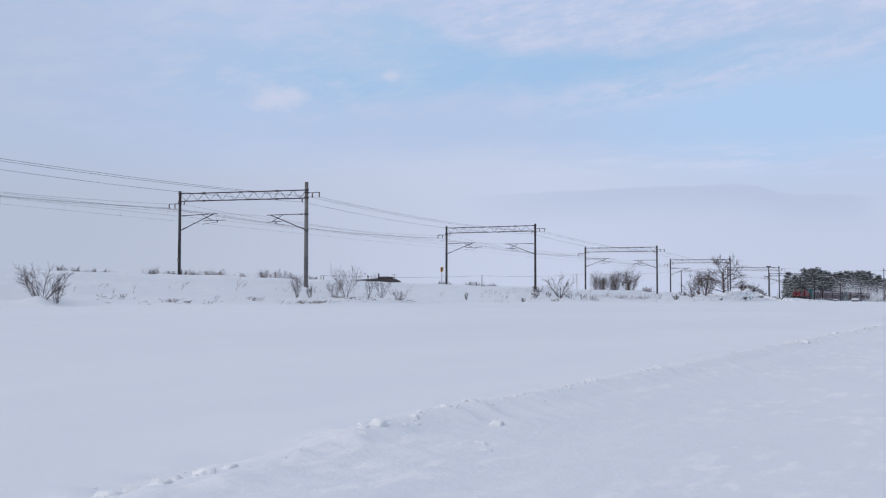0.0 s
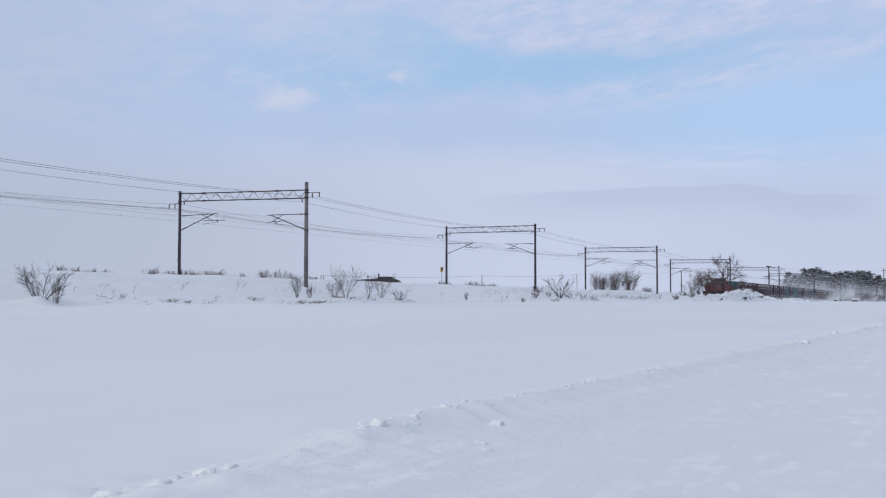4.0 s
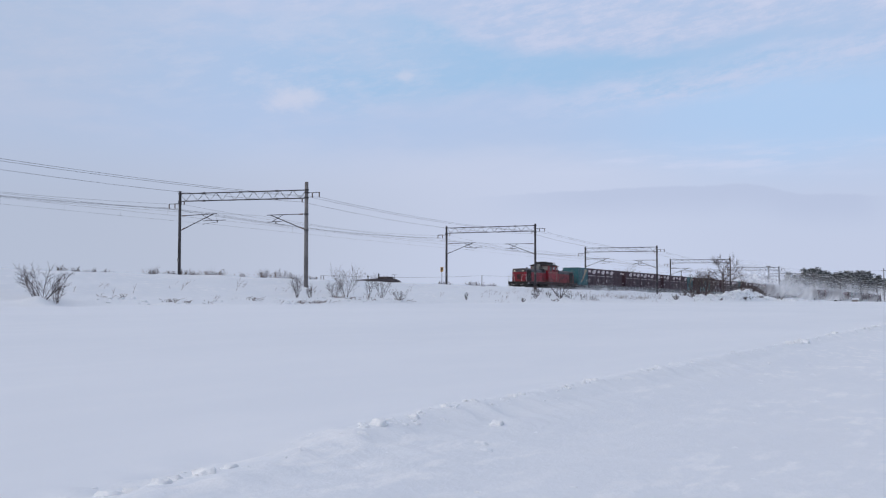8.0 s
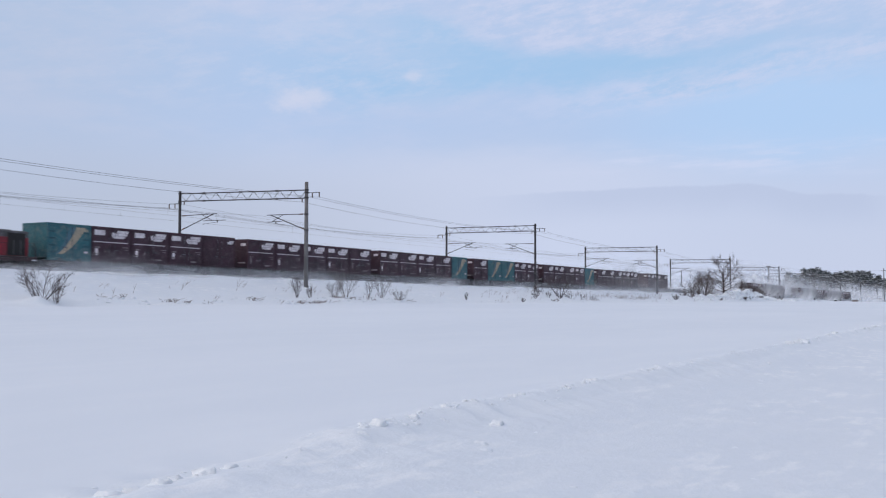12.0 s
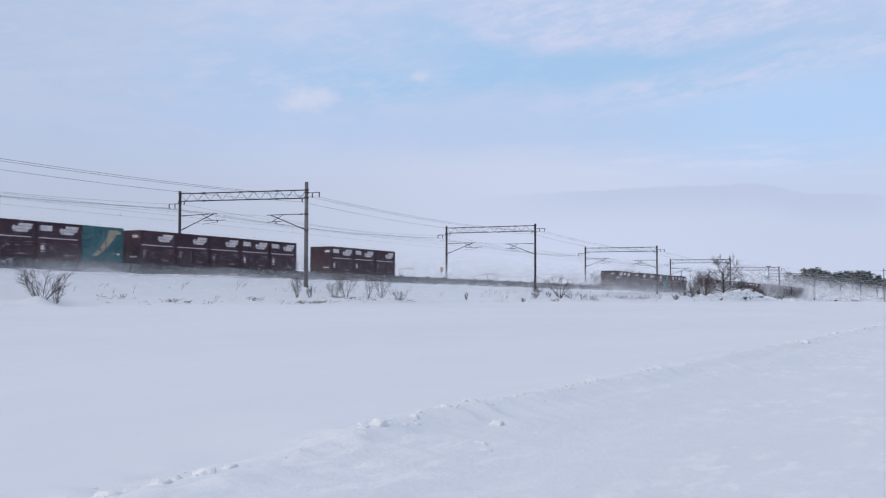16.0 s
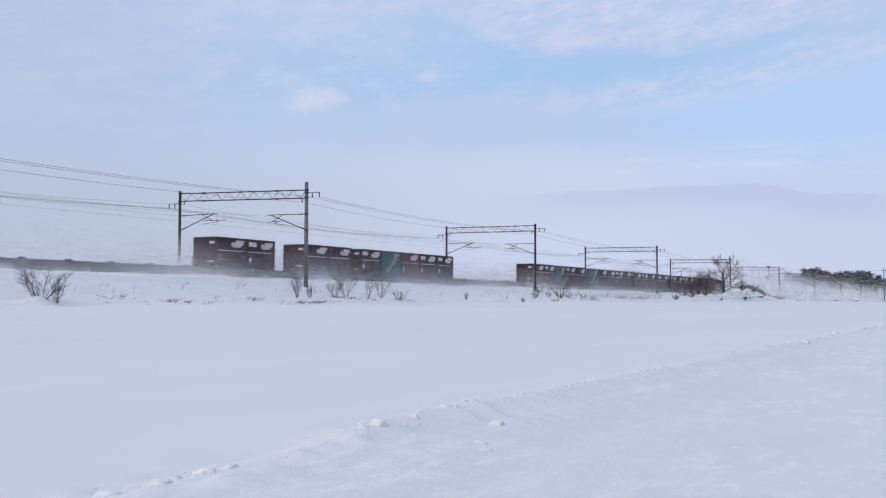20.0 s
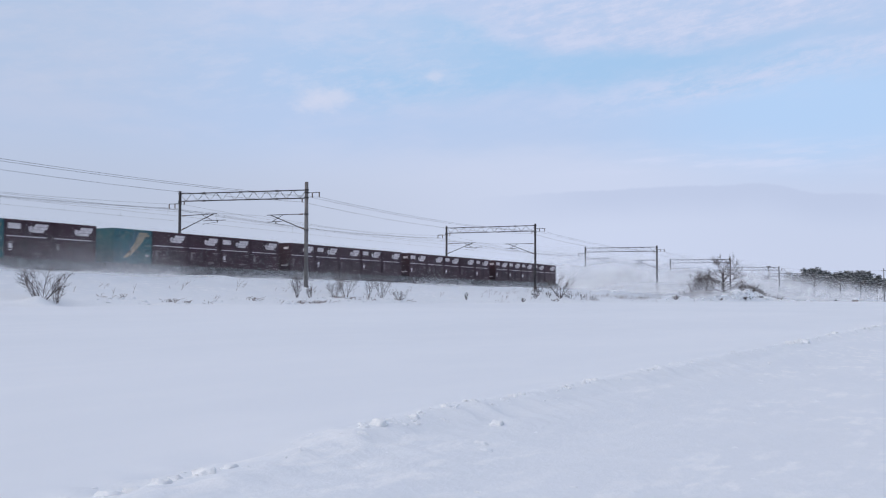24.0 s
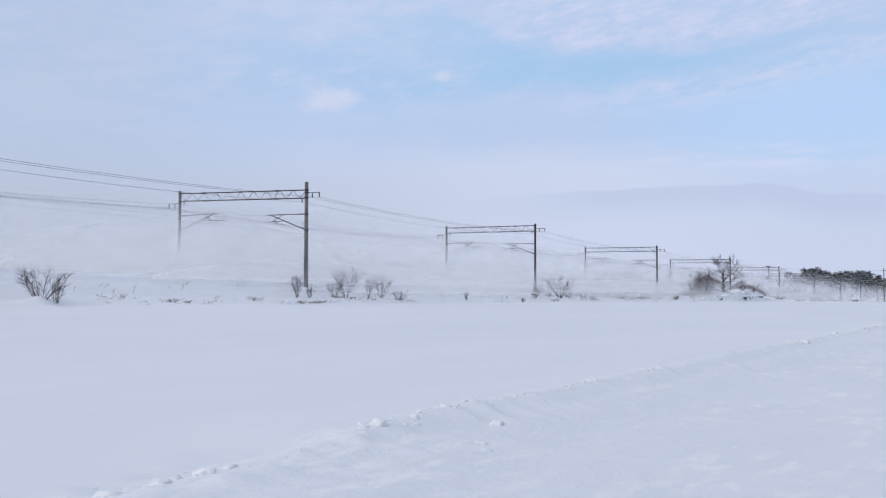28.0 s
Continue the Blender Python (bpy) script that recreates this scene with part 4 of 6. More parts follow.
    for x0, x1 in ((-0.35, 0.9), (3.6, 6.5), (9.7, 12.6), (15.3, 16.7)):
        part("side_skirt", rounded((x0, -1.2, 0.3), (x1, 1.2, 0.99), 0.06, 1), SOOT, e)
    for y0, y1, z in ((-1.15, -0.75, 0.3), (-0.35, 0.1, 0.25), (0.5, 1.1, 0.35)):
        part("packed_snow", rounded((-0.9, y0, z), (-0.66, y1, z + 0.24), 0.06, 2), SNOW_CRUST, e, "snow packed on the plough")
    return e


on_train(locomotive(), 0.0)


def wagon():
    """A bare container flat, x = 0 at the front of its first container place."""
    e = thing("container_wagon", "long dark flat wagon carrying freight containers, snow on its frame", "flat wagon", "container wagons")
    part("deck", boxes(((-0.55, -0.62, 0.72), (19.35, 0.62, 1.07))), UNDER, e)
    for y0, y1 in ((-1.22, -1.06), (1.06, 1.22)):
        part("side_sill", boxes(((-0.4, y0, 0.55), (19.2, y1, 1.09))), UNDER, e)
    for x in (-0.6, 19.3):
        part("end_beam", boxes(((x - 0.06, -1.22, 0.6), (x + 0.16, 1.22, 1.09))), UNDER, e)
    for k in range(11):
        x = 0.3 + k * 1.84
        part("cross_bearer", boxes(((x, -1.06, 0.74), (x + 0.16, 1.06, 1.03))), UNDER, e)
    for k in range(5):                          # the locks hold each container in the middle of its side
        x = 1.55 + k * 3.77
        for y in (-1.08, 1.08):
            part("container_lock", rounded((x - 0.24, y - 0.11, 1.08), (x + 0.24, y + 0.11, 1.22), 0.03, 1), BLACK, e)
    part("end_railing", pipe([(-0.72, -0.65, 0.9), (-0.72, -0.65, 1.98), (-0.72, 1.1, 1.98), (-0.72, 1.1, 0.9)], 0.026), BLACK, e, "dark brakeman's railing")
    part("railing_post", pipe([(-0.72, 0.75, 0.9), (-0.72, 0.75, 2.08)], 0.022, 5), BLACK, e)
    for x0, x1 in ((-0.78, -0.66), (19.46, 19.62)):
        part("coupler", rounded((x0, -0.16, 0.72), (x1, 0.16, 1.0), 0.04, 1), BLACK, e)
    part("brake_gear", boxes(((6.4, -0.95, 0.42), (8.0, -0.2, 0.72)), ((9.2, 0.1, 0.4), (10.6, 0.9, 0.72))), UNDER, e)
    bogie(e, 2.55, 1.9)
    bogie(e, 16.25, 1.9)
    return e


def patch(x0, x1, z0, z1, y, slant=0.0):
    """A thin marking on a side wall."""
    return prism([(x0, z0), (x1, z0), (x1 + slant, z1), (x0 + slant, z1)], y - 0.006, y, "y")


def emblem(x, z, y, k=1.0):
    """Plain slanted white blocks in three stepped rows with a round end."""
    bm = bmesh.new()
    for dx, dz, w, h in ((0.52, 0.25, 1.05, 0.19), (0.34, 0.07, 1.16, 0.165), (0.22, -0.13, 1.02, 0.185)):
        q = [(x + dx * k, z + dz * k), (x + (dx + w) * k, z + dz * k), (x + (dx + w + 0.1) * k, z + (dz + h) * k), (x + (dx + 0.1) * k, z + (dz + h) * k)]
        a = [bm.verts.new((u, y - 0.006, v)) for u, v in q]
        b = [bm.verts.new((u, y, v)) for u, v in q]
        bm.faces.new(a)
        for i in range(4):
            bm.faces.new((a[i], b[i], b[(i + 1) % 4], a[(i + 1) % 4]))
    bmesh.ops.create_cone(bm, cap_ends=True, segments=14, radius1=0.19 * k, radius2=0.19 * k, depth=0.008, matrix=Matrix.Translation((x + 0.26 * k, y - 0.004, z + 0.1 * k)) @ pose(0, 0, 0, 90))
    return bm


CL, CW, CH = 3.70, 1.225, 2.5


def container(kind):
    teal = kind == "T"
    paint = TEAL if teal else (MAROON_RED if kind == "R" else MAROON)
    label = {"T": "teal freight container with a faded beige swoosh", "A": "maroon freight container with white label panel, emblem and line", "B": "maroon freight container with white emblem and line",
             "R": "faded reddish maroon freight container with white emblem", "P": "plain dark maroon freight container"}[kind]
    e = thing("freight_container", label, "container", "freight containers")
    part("shell", rounded((0.03, -CW + 0.03, 0.16), (CL - 0.03, CW - 0.03, CH - 0.03), 0.02, 1), paint, e)
    for x in (0.0, CL - 0.11):
        for y in (-CW, CW - 0.11):
            part("corner_post", boxes(((x, y, 0.0), (x + 0.11, y + 0.11, CH))), paint, e)
    for y in (-CW, CW - 0.1):
        part("top_rail", boxes(((0.11, y, CH - 0.13), (CL - 0.11, y + 0.1, CH))), paint, e)
        part("bottom_rail", boxes(((0.11, y, 0.0), (CL - 0.11, y + 0.1, 0.18))), paint, e)
    for x in (0.0, CL - 0.1):
        part("end_rail", boxes(((x, -CW + 0.11, CH - 0.12), (x + 0.1, CW - 0.11, CH))), paint, e)
    y = -CW + 0.03
    for k in range(3):
        part("wall_rib", boxes(((0.55 + k * 1.28, CW - 0.03, 0.2), (0.63 + k * 1.28, CW, CH - 0.15))), paint, e)
    for x0 in (0.16, 1.88):
        d = part("door_leaf", rounded((x0, y - 0.02, 0.22), (x0 + 1.66, y + 0.01, CH - 0.16), 0.012, 1), paint, e)
        part("lock_rod", pipe([(x0 + (1.45 if x0 < 1 else 0.2), y - 0.035, 0.22), (x0 + (1.45 if x0 < 1 else 0.2), y - 0.035, CH - 0.2)], 0.018, 5), UNDER, d)
        part("hinge_bar", boxes(((x0 + 0.05, y - 0.03, 0.55), (x0 + 0.4, y - 0.021, 0.63))), paint, d)
        part("door_handle", boxes(((x0 + (1.1 if x0 < 1 else 0.25), y - 0.05, 0.85), (x0 + (1.5 if x0 < 1 else 0.6), y - 0.021, 0.92))), UNDER, d)
    yd = y - 0.022
    if teal:
        # a curved sweep of paint: slate blue behind, then beige, both rising to the right
        for name, paint2, x0, bend, w0, w1, up, label2 in (("blue_sweep", SLATE, 0.75, 2.0, 0.10, 0.40, 0.003, "slate-blue painted sweep"), ("swoosh", SAND, 1.05, 1.8, 0.2, 0.42, 0.006, "faded beige painted swoosh")):
            bm = bmesh.new()
            n = 14
            prev = None
            for k in range(n + 1):
                f = k / n
                xc, zc = x0 + bend * (0.72 * f + 0.28 * math.sin(f * 1.57)) * (1.0 if name == "swoosh" else 0.78), 0.42 + 1.88 * f ** 1.25
                w = w0 + (w1 - w0) * f
                cur = [bm.verts.new((xc - w, yd - up, zc)), bm.verts.new((xc + w, yd - up, zc))]
                if prev:
                    bm.faces.new((prev[0], prev[1], cur[1], cur[0]))
                prev = cur
            part(name, bm, paint2, e, label2)
        part("emblem", boxes(((2.95, yd - 0.012, 1.98), (3.42, yd - 0.008, 2.2))), SAND, e)
        for x in (0.14, 3.02):                   # stacked flat panels beside the doors, recess shade put into their colour
            for k in range(4):
                z = 0.5 + k * 0.46
                part("vent_panel", boxes(((x, yd - 0.013, z), (x + 0.5, yd, z + 0.1))), TEAL_DARK, e, "flat teal panel coloured dark like a shaded recess")
                part("panel_lip", boxes(((x, yd - 0.02, z + 0.1), (x + 0.5, yd, z + 0.14))), paint, e)
        part("data_bar", patch(3.1, 3.4, 0.55, 0.68, yd - 0.02), DECAL, e)
    else:
        if kind != "P":
            part("emblem", emblem(1.75, 1.86, yd), DECAL, e, "plain white stepped emblem")
            part("white_line", patch(0.15, 3.3, 1.40, 1.46, yd), DECAL, e, "thin white line")
            part("data_bar", patch(0.3, 0.75, 1.0, 1.09, yd), FAINT, e)
            part("data_bar", patch(0.32, 0.58, 0.5, 0.95, yd), FAINT if kind == "B" else DECAL, e, "worn pale data panel")
            part("data_bar", patch(2.85, 3.4, 1.08, 1.14, yd), FAINT, e)
            part("data_bar", patch(3.05, 3.4, 0.92, 0.97, yd), FAINT, e)
            part("data_bar", patch(1.15, 1.3, 0.7, 0.82, yd), FAINT, e)
            part("data_bar", patch(2.3, 2.95, 0.3, 0.4, yd), FAINT, e)
        else:
            part("emblem", emblem(2.75, 2.0, yd, 0.5), DECAL, e, "small white stepped emblem")
        if kind == "A":
            part("label_panel", patch(0.25, 1.2, 1.9, 2.26, yd), DECAL, e, "white rectangular label panel")
        part("end_emblem", boxes(((0.022, -0.98, 1.95), (0.028, -0.45, 2.16))), DECAL, e, "small white emblem on the end wall")
        part("end_bar", boxes(((0.022, -0.9, 0.5), (0.028, -0.2, 0.58))), DECAL, e)
    for x in (0.85, 2.45):
        part("fork_pocket", boxes(((x, -CW - 0.004, 0.03), (x + 0.38, -CW + 0.02, 0.14))), BLACK, e)
    part("end_rib", boxes(((0.012, -0.05, 0.2), (0.03, 0.05, CH - 0.15))), paint, e)
    return e


LOADS = ["TAAAP", "BAAAB", "ABABT", "BTTAA", "BABAT", "BBBAA", " AAB ", "     ", "     ", "     ", "BA BB", "ATRAA", "     ", "BATAB", "TBBAB", "BABAB", "ABABA", "AAAAB"]
models = {}
first_wagon = None
for w, load in enumerate(LOADS):
    off = FIRST - FRONT + 20.4 * w
    if first_wagon is None:
        first_wagon = wg = wagon()
    else:
        wg = copy_thing(first_wagon, pose(0, 0, 0))
        if load == "     ":
            tagged(wg, "empty dark flat wagon with container locks, snow on its frame")
    on_train(wg, off)
    for j, k in enumerate(load):
        if k == " ":
            continue
        if k not in models:
            models[k] = c = container(k)
        else:
            c = copy_thing(models[k], pose(0, 0, 0))
        ahead = 0.45 if w == 10 and j < 2 else 0.0      # one pair is stowed a little forward
        on_train(c, off + 3.77 * j - ahead, 0.0, 1.09)


# ---- blown snow: billows that ride along with the train and trail behind it ----
def billow_mesh(seed, length, depth, height):
    rng = random.Random(seed)
    bm = bmesh.new()
    n, m = 14, 16
    rows = []
    for i in range(n + 1):
        f = i / n
        env = math.sin(math.pi * min(max(f, 0.02), 0.98)) ** 0.5
        ring = []
        for k in range(m):
            a = 2 * math.pi * k / m
            w = 1 + 0.2 * noise.noise((f * 5 + seed * 7.3, math.cos(a) * 1.3, math.sin(a) * 1.3))
            ring.append(bm.verts.new((f * length, math.cos(a) * depth / 2 * (0.4 + 0.6 * env) * w, height * (0.5 + 0.5 * math.sin(a)))))
        rows.append(ring)
    for r0, r1 in zip(rows, rows[1:]):
        for k in range(m):
            bm.faces.new((r0[k], r0[(k + 1) % m], r1[(k + 1) % m], r1[k]))
    bm.faces.new(rows[0][::-1])
    bm.faces.new(rows[-1])
    return mesh_of("billow", bm, POWDER, True)


def billows():
    """Low spray beside the wheels, a taller veil over the far track, and a long tail."""
    shapes = {}
    rng = random.Random(11)

    def put(off, y, h, length, depth, height, density, label):
        key = (rng.randrange(4), length, depth, height)
        if key not in shapes:
            shapes[key] = billow_mesh(*key)
        ob = tagged(new("snow_billow", shapes[key]), label, "snow cloud", "blown snow")
        ob.color = (density, 1.05 if height < 3 else 0.12, 0, 1)         # density, raggedness
        on_train(ob, off, y, h)

    end = FIRST - FRONT + 20.4 * 18

    def row(start, stop, step, y, length, depth, height, density, label):
        off = start
        while off < stop:
            put(off, y + rng.uniform(-0.3, 0.3), -0.2, length, depth, height, density(off) * rng.uniform(0.7, 1.25), label)
            off += step * rng.uniform(0.85, 1.15)

    row(1.5, end - 12, 5.0, -2.5, 13, 2.4, 1.4, lambda o: 0.68 * (0.25 + 0.75 * min(max(o - 8, 0) / 8, 1)), "low white spray of powder snow beside the wheels")
    row(2.5, 20.0, 3.2, -2.1, 5, 1.2, 0.95, lambda o: 1.5, "small white puff of powder snow beside the engine's wheels")
    row(15.0, end - 6, 23.0, -2.9, 12, 2.4, 2.2, lambda o: 0.26, "white puff of powder snow whirled up by the wheels")
    row(205.0, 300.0, 17.0, -2.9, 22, 2.4, 3.3, lambda o: 0.36, "tall whirl of powder snow round the standing containers")
    row(30.0, end, 46.0, -3.2, 62, 3.2, 4.4, lambda o: 0.014 + 0.045 * min(max(o - 60, 0) / 120, 1), "thin haze of powder snow beside the train")
    row(20.0, end, 30.0, 4.8, 64, 5.0, 4.8, lambda o: 0.32 + 0.58 * o / end, "thin veil of powder snow over the far track")
    # the tail: a few long drifts, densest where they leave the last wagon
    tail = "drifting tail of powder snow behind the train"
    for off, length, height, density in ((end - 10, 70, 8.0, 0.9), (end + 12, 130, 9.0, 0.9), (end + 75, 190, 9.0, 0.85), (end + 170, 260, 9.0, 0.75), (end + 300, 300, 9.0, 0.7)):
        put(off, 2.2, -0.2, length, 7.0, height, density, tail)
    for off, length, height, density in ((end + 2, 110, 7.5, 0.8), (end + 60, 170, 8.0, 0.75), (end + 150, 260, 8.0, 0.6)):
        put(off, 11.5, -0.6, length, 5.0, height, density, tail)
    for off, length, density in ((end + 8, 90, 0.5), (end + 60, 170, 0.5), (end + 160, 260, 0.35)):
        put(off, -6.4, -0.9, length, 4.6, 4.2, density, tail)
    for off, length, density in ((end - 4, 80, 0.75), (end + 40, 150, 0.75), (end + 120, 240, 0.7), (end + 260, 300, 0.6)):
        put(off, -3.3, -0.2, length, 4.4, 3.6, density, tail)


LIFTED = []                     # powder that rises from the track bed where the train has passed, and hangs there


def lifted_powder():
    rng = random.Random(23)
    shapes = [billow_mesh(40 + k, 56, 4.6, 6.8) for k in range(4)]
    tall = [billow_mesh(50 + k, 60, 4.6, 10.5) for k in range(4)]
    for k in range(19):
        s = 112 + k * 24 + rng.uniform(-3, 3)
        front = k % 2 == 1
        ob = tagged(new("snow_billow", (tall if k > 9 and not front else shapes)[k % 4]), "hanging haze of powder snow over the track", "snow cloud", "blown snow")
        d = (0.12 + 0.82 * min(k / 4.5, 1) + 0.33 * min(max((k - 6) / 4, 0), 1)) * rng.uniform(0.85, 1.15) * ((0.85 if k < 10 else 0.5) if front else 1.0)
        ob.color = (d * 0.92, 0.3, 0, 1)
        LIFTED.append((ob, s, TRACK + rng.uniform(-0.4, 0.4) + (-2.9 if front else 3.0 + (k % 4) * 0.8)))
    # a thicker bank in the dip behind the snow mound
    for k, (s, y) in enumerate(((238, 3.4), (252, 5.0), (268, 3.8), (284, 4.8), (300, 3.6))):
        ob = tagged(new("snow_billow", tall[k % 4]), "thick bank of powder snow hanging over the track", "snow cloud", "blown snow")
        ob.color = (0.75, 0.35, 0, 1)
        LIFTED.append((ob, s, TRACK + y))


billows()
lifted_powder()


# ---- plants ----
def branchy(rng, base, direction, length, radius, depth, bm, spread=0.55, gravity=0.0, sides=4, few=1.0, least=0.006):
    """One stem with its side twigs, into bm."""
    n = max(3, int(length / 0.35)) if depth else 3
    n = min(n, 7)
    pts, p, d = [Vector(base)], Vector(base), Vector(direction).normalized()
    for k in range(n):
        d = (d + Vector((rng.gauss(0, 0.13), rng.gauss(0, 0.13), rng.gauss(0.02 - gravity, 0.09)))).normalized()
        p = p + d * length / n
        pts.append(p.copy())
    radii = [radius * (1 - 0.8 * i / n) for i in range(n + 1)]
    tube(bm, pts, radii, sides if depth > 1 else 3, False)
    if depth:
        for k in range(1, n + 1):
            for _ in range(2 if depth > 1 or rng.random() < 0.7 else 1):
                if rng.random() > few:
                    continue
                side = Vector((rng.gauss(0, 1), rng.gauss(0, 1), rng.gauss(0.25, 0.5))).normalized()
                dd = (d * (1 - spread) + side * spread).normalized()
                branchy(rng, pts[k] if k < n else pts[k - 1].lerp(pts[k], 0.7), dd, length * rng.uniform(0.3, 0.55), max(radii[k] * 0.7, least), depth - 1, bm, spread, gravity, sides, few, least)


def bush_stem(rng, bm, base, az, lean, length, radius, fine, bushy):
    """One stem of a bush: a fanned-out limb with side twigs that carry twiglets."""
    n = 7
    d = Vector((math.cos(az) * math.sin(lean), math.sin(az) * math.sin(lean), math.cos(lean)))
    p = Vector(base)
    pts = [p.copy()]
    for k in range(n):
        d = (d + Vector((rng.gauss(0, 0.10), rng.gauss(0, 0.10), rng.gauss(0.03, 0.07)))).normalized()
        p = p + d * length / n
        pts.append(p.copy())
    tube(bm, pts, [max(radius * (1 - 0.85 * i / n), fine) for i in range(n + 1)], 4, False)
    def sprout(at, along, size, r, level):
        side = along.cross(Vector((rng.gauss(0, 1), rng.gauss(0, 1), rng.gauss(0, 1)))).normalized()
        th = math.radians(rng.uniform(24, 52))
        q = (along * math.cos(th) + side * math.sin(th)).normalized()
        m1 = at + q * size * 0.5
        q2 = (q + Vector((rng.gauss(0, 0.14), rng.gauss(0, 0.14), 0.16))).normalized()
        tip = m1 + q2 * size * 0.5
        tube(bm, [at, m1, tip], [r, r * 0.75, r * 0.45], 3, False)
        if level:
            for f in (0.35, 0.6, 0.85):
                if rng.random() < bushy:
                    sprout(at.lerp(m1, f * 2) if f < 0.5 else m1.lerp(tip, f * 2 - 1), q2, size * rng.uniform(0.3, 0.5), max(r * 0.6, fine * 0.7), level - 1)
    for i in range(2, n + 1):
        for _ in range(4 if i > 3 else 1):
            if rng.random() < bushy:
                sprout(pts[i - 1].lerp(pts[i], rng.random()), (pts[i] - pts[i - 1]).normalized(), length * rng.uniform(0.2, 0.42) * (1.15 - 0.5 * i / n), max(radius * 0.42 * (1 - 0.5 * i / n), fine), 1)


def shrub(s, y, h, width, stems, seed, label, dip=0.1, thick=0.024, fine=0.006, bushy=0.8, name="shrub", material=None, group="bare shrubs"):
    rng = random.Random(seed)
    z = gz(s, y) - dip
    e = thing(name, label, "shrub", group, m=pose(s, y, z))
    widest = min(math.atan2(width * 0.55, h * 0.75), 1.15)
    for k in range(stems):
        a = 2 * math.pi * (k + rng.uniform(-0.3, 0.3)) / stems * (2.0 if k % 2 else 1.0)
        lean = widest * rng.uniform(0.05, 1.0) ** 0.7
        bm = bmesh.new()
        bush_stem(rng, bm, (math.cos(a) * 0.1 * width * rng.random(), math.sin(a) * 0.1 * width * rng.random(), 0), a, lean, h * rng.uniform(0.75, 1.05) / (0.35 + 0.65 * math.cos(lean)) * (1 - 0.25 * lean), thick * rng.uniform(0.7, 1.2), fine, bushy)
        part("stem", bm, material or BARK, e)
    return e


BARE = "bare leafless shrub with thin dark twigs in the snow"
BIG = "large bare shrub with dense dark twigs on the snowy bank"
shrub(39.7, 47.7, 2.3, 3.0, 10, 1, BIG, dip=0.25, thick=0.03, fine=0.0075, bushy=0.95)
shrub(40.5, 47.5, 1.5, 3.2, 9, 15, BIG, dip=0.2, thick=0.018, bushy=0.9)
for s, y, h, w, n, seed in ((65.7, 49.7, 1.7, 1.0, 6, 2), (67.0, 49.4, 1.1, 1.8, 3, 32), (72.0, 49.4, 2.8, 2.2, 7, 3), (70.2, 49.2, 1.6, 1.8, 6, 31), (75.2, 49.2, 1.9, 0.9, 3, 4), (77.2, 49.2, 2.2, 2.2, 5, 41), (77.8, 47.7, 1.1, 1.7, 5, 5),
                            (122.0, 49.6, 1.1, 2.6, 4, 62), (118.4, 49.6, 0.9, 2.2, 3, 63), (116.2, 50.2, 0.8, 2.0, 3, 65), (113.0, 50.4, 1.5, 1.6, 4, 61), (114.5, 50.8, 1.2, 1.4, 3, 64), (111.0, 49.6, 0.8, 1.5, 3, 66), (90.9, 48.0, 0.8, 0.5, 4, 7), (103.3, 47.6, 0.6, 0.5, 4, 71),
                            (125.0, 49.4, 0.9, 2.0, 3, 67), (128.5, 49.2, 0.7, 2.0, 3, 68), (208.0, 47.8, 1.0, 0.8, 4, 114), (176.0, 51.0, 1.1, 1.6, 5, 116), (168.0, 50.0, 0.9, 1.4, 5, 117)):
    shrub(s, y, h, w, n + 1, seed, BARE, thick=0.021, fine=0.0065 if s < 100 else 0.0085, bushy=0.97)
shrub(120.6, 50.6, 3.0, 3.6, 8, 16, "bare young tree with forked dark branches on the bank", thick=0.04, fine=0.011, bushy=0.85)
THICKET = "tall bare shrub thicket half buried in snow"
for s, h, w, seed in ((183.0, 3.0, 3.4, 8), (187.0, 4.2, 3.2, 81), (191.0, 4.8, 3.4, 82), (194.0, 4.0, 3.0, 83)):
    shrub(s, 51.3, h, w, 10, seed, THICKET, thick=0.05, fine=0.014, bushy=0.85)
for s, y, h, w, n, seed in ((222.0, 51.5, 2.2, 3.4, 10, 9), (227.0, 51.0, 2.0, 4.0, 12, 111), (233.0, 51.0, 1.7, 4.0, 10, 10), (214.0, 50.0, 1.4, 2.6, 8, 11), (245.0, 51.5, 1.4, 3.4, 9, 112), (252.0, 52.0, 1.3, 3.4, 9, 113), (213.5, 48.2, 0.8, 1.8, 6, 115)):
    shrub(s, y, h, w, n, seed, BARE, thick=0.035, fine=0.014)
for k, (s, h) in enumerate(((58.6, 1.0), (60.2, 0.9), (61.9, 0.9), (63.3, 0.8), (68.9, 1.2), (71.1, 0.95), (72.6, 1.1), (73.9, 1.1), (76.2, 1.2), (77.6, 1.2), (81.0, 0.95), (84.6, 1.35), (86.8, 1.5), (88.6, 1.2), (93.0, 1.0), (121.5, 1.2), (123.0, 1.0), (130.0, 1.3), (132.0, 1.3), (134.5, 1.2), (137.0, 1.1))):
    shrub(s, 68.0, h, 1.3, 9, 300 + k, "low bare shrub on the far crest of the bank", dip=0.05, thick=0.018, fine=0.007, bushy=0.85, group="far crest shrubs")
